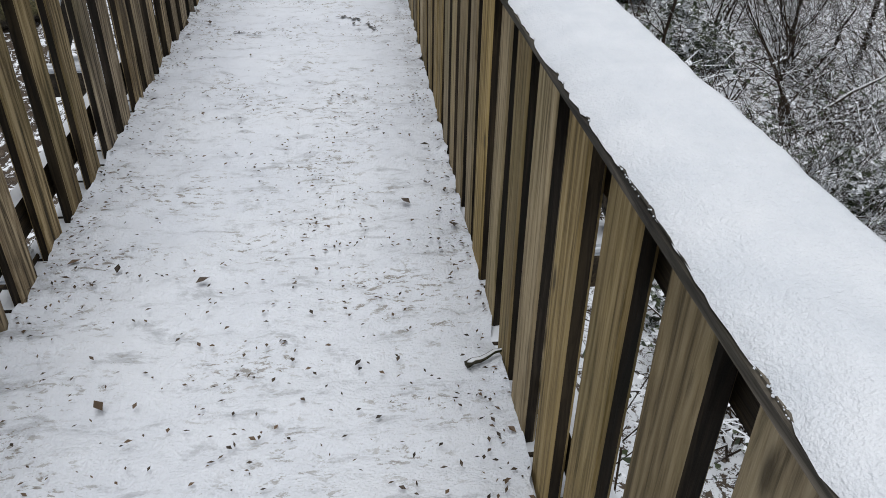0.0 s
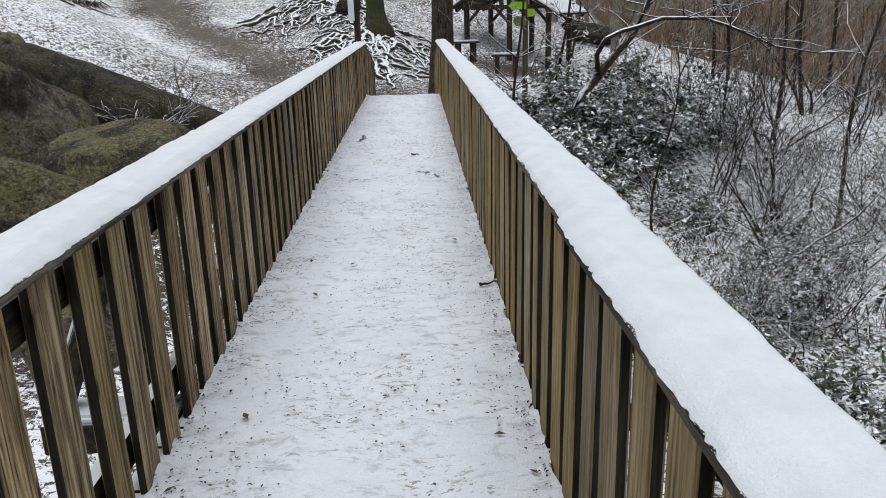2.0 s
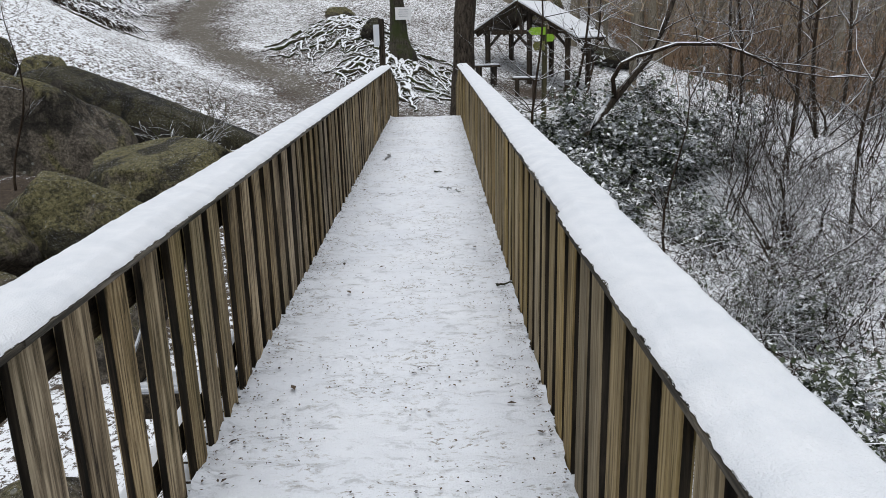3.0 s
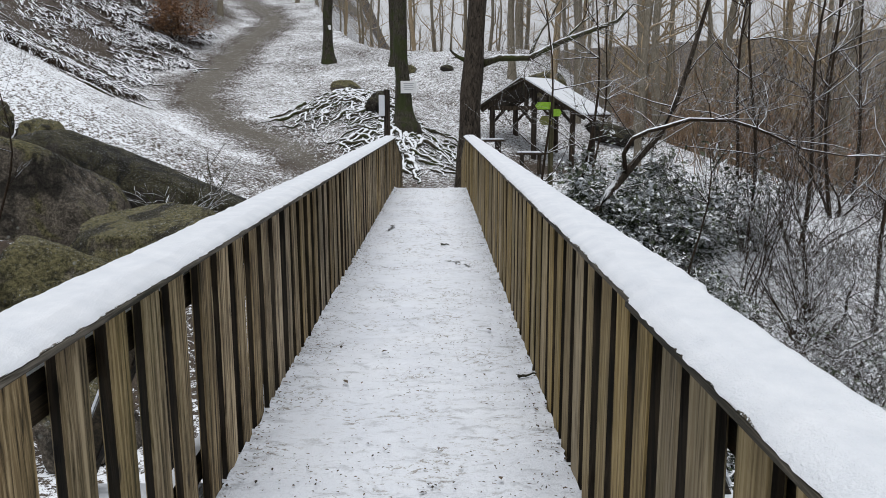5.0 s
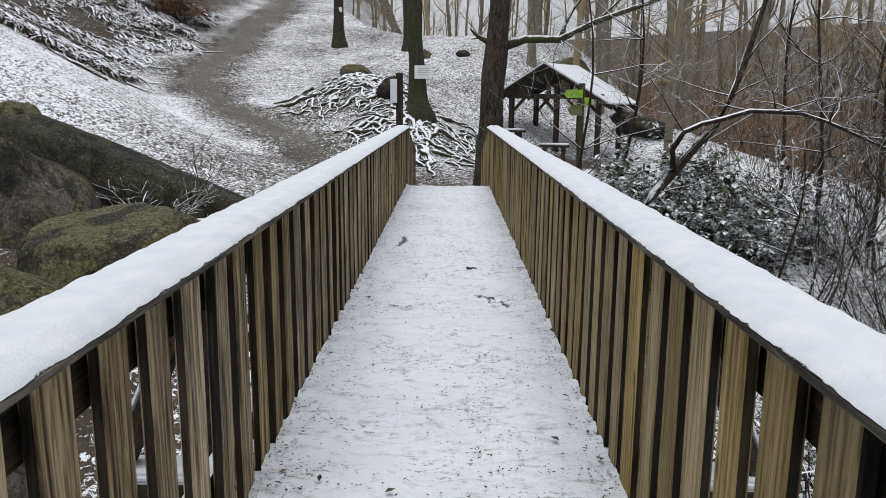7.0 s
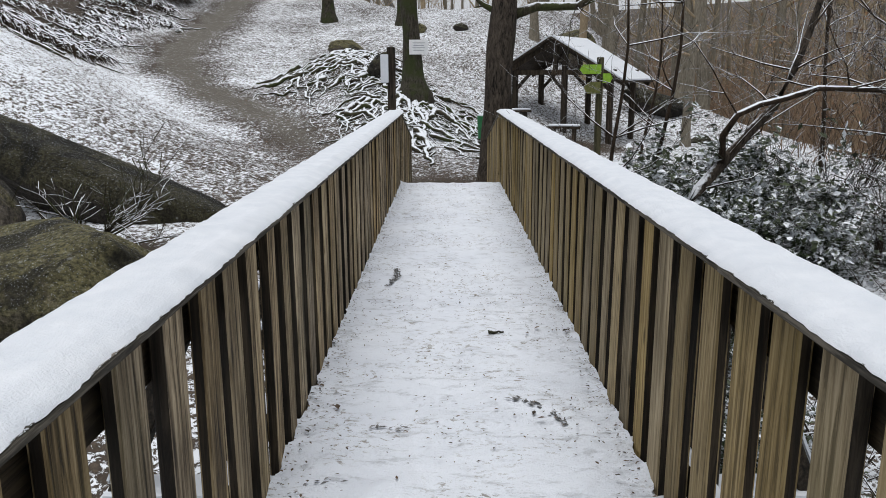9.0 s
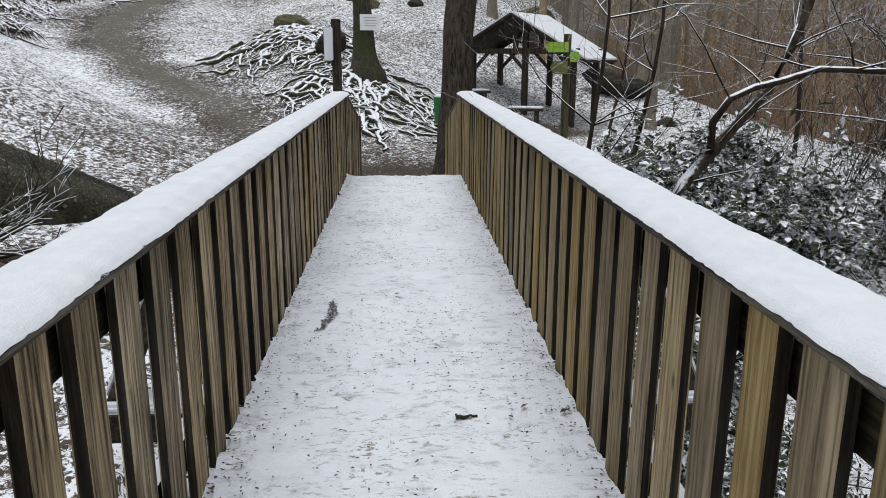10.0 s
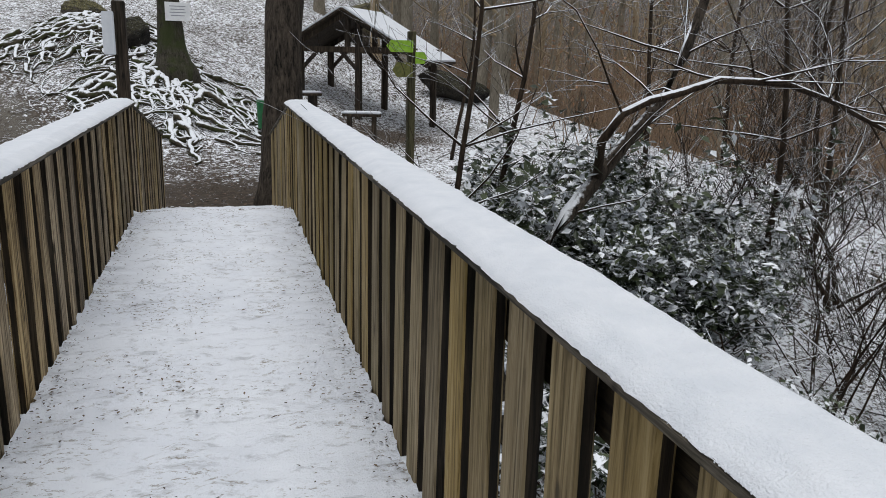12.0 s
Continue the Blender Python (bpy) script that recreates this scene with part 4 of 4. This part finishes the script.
for k in range(420):
    y = rnd.uniform(26, 48)
    x = min(path_x(y) - 2.4, -12.4) + 2.2 * noise.noise((y * 0.35, 0, 4)) - rnd.random() ** 1.3 * 8
    a = rnd.gauss(-0.55, 0.8)
    ln, r = rnd.uniform(0.3, 1.5), rnd.uniform(0.02, 0.06)
    m = 7
    pts = []
    for i in range(m):
        a += rnd.gauss(0, 0.5)
        x += math.cos(a) * ln / m
        y += math.sin(a) * ln / m
        pts.append(Vector((x, y, ground_z(x, y) + r * 0.7 + 0.05 * rnd.random())))
    b.tube(pts, [r * (1 - 0.1 * i) for i in range(m)], 4, cap=False)
tagged(new("bank_roots", b.mesh("bank_roots", M_ROOT, True)), "snowy roots and tufts hanging down the earth bank", "roots", kind="stuff")

rnd = random.Random(91)
tuft = thing("bank_tufts", "drooping grass and twigs on the earth bank under snow", "undergrowth", kind="stuff")
b = Build()
for k in range(12000):
    y = rnd.uniform(26, 52)
    x = min(path_x(y) - 2.6, -12.6) + 2.2 * noise.noise((y * 0.35, 0, 4)) - rnd.random() ** 1.2 * 9
    if noise.noise((x * 0.45, y * 0.45, 17)) < rnd.uniform(-0.25, 0.4):
        continue
    p = Vector((x, y, ground_z(x, y, False)))
    a = rnd.gauss(-0.4, 0.7)
    ln = rnd.uniform(0.3, 1.0)
    d = Vector((math.cos(a), math.sin(a), 0)) * ln
    lo = ground_z(x + d.x, y + d.y, False)
    pts = [p, p + d * 0.35 + Vector((0, 0, rnd.uniform(0.10, 0.35))), p + d * 0.7 + Vector((0, 0, 0.12)), Vector((x + d.x, y + d.y, lo + rnd.uniform(0, 0.08)))]
    r = rnd.uniform(0.014, 0.045)
    b.tube(pts, [r, r, r * 0.8, r * 0.4], 3, cap=False)
part("crown", b, M_TWIG, tuft)
russet = shrub(-15.3, 47.5, "beech bush still holding russet leaves", seed=12, stems=16, length=2.2, r=0.03, leaves=5000, leaf_mat=M_DRY, leaf_size=0.16, rise=0.3, spread=0.6)

# the leaning dark tree with the arching bough over the stream
LX, LY = 2.95, 14.8
LZ = ground_z(LX, LY)
lean = thing("leaning_tree", "slim dark tree leaning over the stream with an arching bough", "tree", pose(LX, LY, LZ))
b, tips = Build(), []
rnd = random.Random(17)
foot = Vector((LX, LY, LZ))
stem = [Vector(p) - foot for p in ((2.75, 14.8, LZ - 0.3), (3.16, 14.8, -0.53), (3.46, 14.8, -0.11), (3.76, 14.8, 0.25), (4.09, 14.8, 0.67), (4.42, 14.8, 1.03), (4.64, 14.8, 1.52), (4.80, 14.8, 2.0), (5.1, 14.9, 3.0), (5.5, 15.0, 4.4), (5.9, 15.1, 6.2))]
tb = Build()
tb.tube(stem, [0.095, 0.09, 0.085, 0.08, 0.07, 0.062, 0.055, 0.048, 0.04, 0.03, 0.018], 8)
arch = [Vector(p) - foot for p in ((3.76, 14.78, 0.27), (3.66, 14.55, 0.66), (3.78, 14.4, 0.95), (4.06, 14.4, 1.08), (4.36, 14.4, 1.15), (4.81, 14.4, 1.29), (5.22, 14.4, 1.28), (5.62, 14.4, 1.26), (6.04, 14.3, 1.12), (6.49, 14.2, 0.91), (6.83, 14.1, 0.75), (7.6, 14.0, 0.62))]
ab = Build()
ab.tube(arch, [0.05, 0.046, 0.044, 0.042, 0.042, 0.040, 0.038, 0.034, 0.030, 0.025, 0.02, 0.012], 7)
for line in (stem, arch):
    for k in range(16):
        i = rnd.randint(2, len(line) - 1)
        grow(b, tips, line[i], Vector((rnd.gauss(0.3, 0.6), rnd.gauss(0, 0.5), rnd.gauss(0.5, 0.5))).normalized(), rnd.uniform(0.7, 1.8), 0.016, 2, rnd, 0.5, 0.2, 0.004)
part("trunk", tb, M_DARKBARK, lean, "", True)
part("bough", ab, M_TWIG, lean, "arching bough with snow on top", True)
part("crown", b, M_TWIG, lean, "", True)


def sapling(x, y, h, seed, tilt):
    rnd = random.Random(seed)
    ob = thing("sapling", "thin bare sapling on the snowy bank", "tree", pose(x, y, ground_z(x, y)), "saplings on the bank")
    b, tips = Build(), []
    pts = [Vector((tilt * s * h + 0.12 * math.sin(s * 7 + seed), 0.05 * math.cos(s * 7 + seed), -0.2 + s * (h + 0.2))) for s in [k / 9 for k in range(10)]]
    r0 = 0.009 * h ** 0.9
    b.tube(pts, [r0 * (1 - 0.8 * k / 9) for k in range(10)], 6)
    for k in range(int(3.2 * h)):
        i = rnd.randint(3, 9)
        a = rnd.uniform(0, math.tau)
        grow(b, tips, pts[i], Vector((math.cos(a), math.sin(a), rnd.uniform(0.2, 0.9))).normalized(), rnd.uniform(0.12, 0.3) * h, r0 * 0.35, 2, rnd, 0.45, 0.2, 0.0035)
    part("crown", b, M_TWIG, ob, "", True)


for k, (x, y, h, tl) in enumerate(((3.4, 9.6, 3.2, 0.02), (2.18, 14.1, 5.0, -0.02), (3.15, 15.9, 5.5, 0.05), (5.0, 24, 6, 0.08), (6.5, 15.5, 6.5, -0.03), (8.0, 16.5, 7, 0.05), (7.4, 12.6, 5.5, 0.12), (9.4, 18, 7, -0.05), (-6.1, 10.9, 2.8, 0.1), (10.5, 15.5, 7, 0.1), (6.3, 9.2, 4.2, 0.15), (11.5, 21, 8, 0), (9.0, 23, 8, 0.02), (12.5, 25, 9, 0.05))):
    sapling(x, y, h, 90 + k, tl)

# leafless brush with a few russet leaves, across the far slope
rnd = random.Random(41)
brush = thing("brush", "russet brushwood along the far slope", "undergrowth", kind="stuff")
b, lb, tips = Build(), Build(), []
for k in range(850):
    y = rnd.uniform(24, 85)
    x = rnd.uniform(0.20 * y + 2, 0.75 * y + 4)
    if x < 11 and y < 46:
        continue
    p = Vector((x, y, ground_z(x, y)))
    for s in range(5):
        d = Vector((rnd.gauss(0, 0.35), rnd.gauss(0, 0.35), 1)).normalized()
        n0 = len(tips)
        grow(b, tips, p + Vector((rnd.gauss(0, 0.8), rnd.gauss(0, 0.8), 0)), d, rnd.uniform(1.2, 3.4), 0.018, 1, rnd, 0.4, 0.3, 0.008, 3, (2, 3))
        for q, dd in tips[n0:]:
            if rnd.random() < 0.35 and noise.noise((q.x * 0.15, q.y * 0.15, 3)) > -0.1:
                for _ in range(3):
                    lb.leaf(q + Vector((rnd.gauss(0, 0.2), rnd.gauss(0, 0.2), rnd.gauss(0, 0.2))), Vector((rnd.gauss(0, 1), rnd.gauss(0, 1), -0.5)).normalized(), Vector((0, 0.5, 1)), 0.16, 0.09)
part("crown", b, M_BRUSH, brush)
part("foliage", lb, M_DRY, brush, "russet leaves still hanging")

# dead branch with snow in front of the wedge boulder
dead = thing("dead_branch", "fallen dead branch bristling with snowy twigs", "branch", pose(-4.55, 13.6, ground_z(-4.55, 13.6)))
b, tips = Build(), []
rnd = random.Random(52)
for k in range(16):
    a = rnd.uniform(0, math.tau)
    grow(b, tips, Vector((0, 0, 0.05)), Vector((math.cos(a), math.sin(a) * 0.6, rnd.uniform(0.15, 0.8))).normalized(), rnd.uniform(0.6, 1.1), 0.03, 2, rnd, 0.5, 0.1, 0.010)
part("crown", b, M_ROOT, dead, "", True)

# ---- shelter ----
TH = radians(-34)
shelter = thing("shelter", "open timber picnic shelter with a snowy gabled roof", "shelter", pose(3.66, 30.9, 0.06, 0, 0, math.degrees(TH)))
DEPTH, RIDGE, SLOPE = 2.3, 2.66, 0.56
for side, ln in ((-1, 2.05), (1, 2.6)):
    run = math.hypot(ln, ln * SLOPE)
    mm = pose(side * ln / 2, DEPTH / 2 - 0.2, RIDGE - ln * SLOPE / 2, 0, side * math.degrees(math.atan(SLOPE)), 0)
    part("roof_panel", moved(bevelled(run, DEPTH + 0.5, 0.06, 0.01), mm), M_POST, shelter, "dark roof boarding")
    part("roof_snow", moved(bevelled(run - 0.04, DEPTH + 0.46, 0.06, 0.02, 2), mm @ pose(0, 0, 0.058)), M_SNOW, shelter, "even snow on the roof")
    for yy in (-0.1, DEPTH - 0.2):
        part("rafter", moved(bevelled(run, 0.10, 0.14, 0.01), mm @ pose(0, yy - DEPTH / 2 + 0.2, -0.1)), M_POST, shelter)
base_z = -0.95
for xx in (-1.55, 0.35, 2.0):
    for yy in (0.0, DEPTH - 0.3):
        top = RIDGE - abs(xx) * SLOPE - 0.15
        part("post", moved(bevelled(0.17, 0.17, top - base_z + 0.3, 0.012), pose(xx, yy, (top + base_z - 0.3) / 2)), M_POST, shelter)
        if xx:
            s = -1 if xx > 0 else 1
            part("brace", moved(bevelled(0.10, 0.10, 0.85, 0.01), pose(xx + s * 0.28, yy, 1.18, 0, s * 45, 0)), M_POST, shelter)
for yy in (0.0, DEPTH - 0.3):
    part("tie_beam", moved(bevelled(3.9, 0.15, 0.17, 0.012), pose(0.22, yy, 1.52)), M_POST, shelter)
    part("king_post", moved(bevelled(0.14, 0.14, 1.0, 0.01), pose(0.0, yy, 2.05)), M_POST, shelter)


def bench(x, y, turn, label):
    ob = thing("picnic_bench", label, "bench", pose(x, y, ground_z(x, y), 0, 0, turn), "benches by the shelter")
    part("seat", moved(bevelled(0.95, 0.45, 0.07, 0.01), pose(0, 0, 0.68)), M_POST, ob)
    part("seat_snow", moved(bevelled(0.93, 0.43, 0.05, 0.02, 2), pose(0, 0, 0.738)), M_SNOW, ob, "snow on the bench")
    for s in (-0.3, 0.3):
        part("leg", moved(bevelled(0.12, 0.36, 0.70, 0.01), pose(s, 0, 0.33)), M_POST, ob)
    return ob


bench(3.35, 26.6, -12, "dark timber bench with snow on its seat")
bench(2.1, 28.6, 20, "dark timber bench with snow on its seat")

# ---- signs and bin ----
sign_post = thing("trail_signpost", "mossy wooden signpost with lime-green arrow boards", "signpost", pose(3.16, 20.6, ground_z(3.16, 20.6) + 0.1))
part("post", moved(bevelled(0.13, 0.13, 2.65, 0.012), pose(0, 0, 1.2)), M_MOSSPOST, sign_post)
for dx, z, w, h, rz, mat, lab in ((-0.22, 2.28, 0.46, 0.19, 6, M_LIME, "lime-green arrow board"), (0.15, 2.10, 0.30, 0.19, 40, M_LIME, "lime-green arrow board"), (-0.17, 1.90, 0.34, 0.24, -8, M_OLIVE, "olive direction board")):
    b = Build()
    s = -1 if dx < 0 else 1
    out = [(-w / 2, -h / 2), (w / 2 - 0.08, -h / 2), (w / 2, 0), (w / 2 - 0.08, h / 2), (-w / 2, h / 2)]
    for yy in (-0.012, 0.012):
        b.v += [Vector((s * px, yy, pz)) for px, pz in out]
    b.f = [(0, 1, 2, 3, 4), (9, 8, 7, 6, 5)] + [(k, (k + 1) % 5, 5 + (k + 1) % 5, 5 + k) for k in range(5)]
    part("arrow_board", moved(b, pose(dx, -0.085, z, 0, 0, rz)), mat, sign_post, lab)

board_post = thing("marker_post", "dark wooden post with a snow-plastered board", "signpost", pose(-0.95, 17.0, ground_z(-0.95, 17.0)))
part("post", moved(bevelled(0.13, 0.13, 2.95, 0.014), pose(0, 0, 1.25)), M_POST, board_post)
part("board", moved(bevelled(0.16, 0.03, 0.46, 0.006), pose(-0.10, -0.07, 2.38, 0, 0, -28)), M_POST, board_post)
part("board_snow", moved(bevelled(0.15, 0.02, 0.45, 0.008, 2), pose(-0.105, -0.092, 2.38, 0, 0, -28)), M_SNOW, board_post, "snow stuck to the board")

waste_bin = thing("waste_bin", "round green metal litter bin with snow on top", "bin", pose(1.02, 25.6, ground_z(1.02, 25.6) - 0.05))
b = Build()
b.tube([Vector((0, 0, z)) for z in (0.25, 0.27, 0.85, 0.88)], [0.19, 0.2, 0.22, 0.225], 20)
part("drum", b, M_GREEN, waste_bin, "", True)
b = Build()
b.tube([Vector((0, 0, z)) for z in (0.88, 0.92, 0.94)], [0.21, 0.19, 0.1], 20)
part("lid_snow", b, M_SNOW, waste_bin, "cap of snow", True)
part("foot_post", moved(bevelled(0.09, 0.09, 0.7, 0.01), pose(0, 0.1, 0.1)), M_POST, waste_bin)
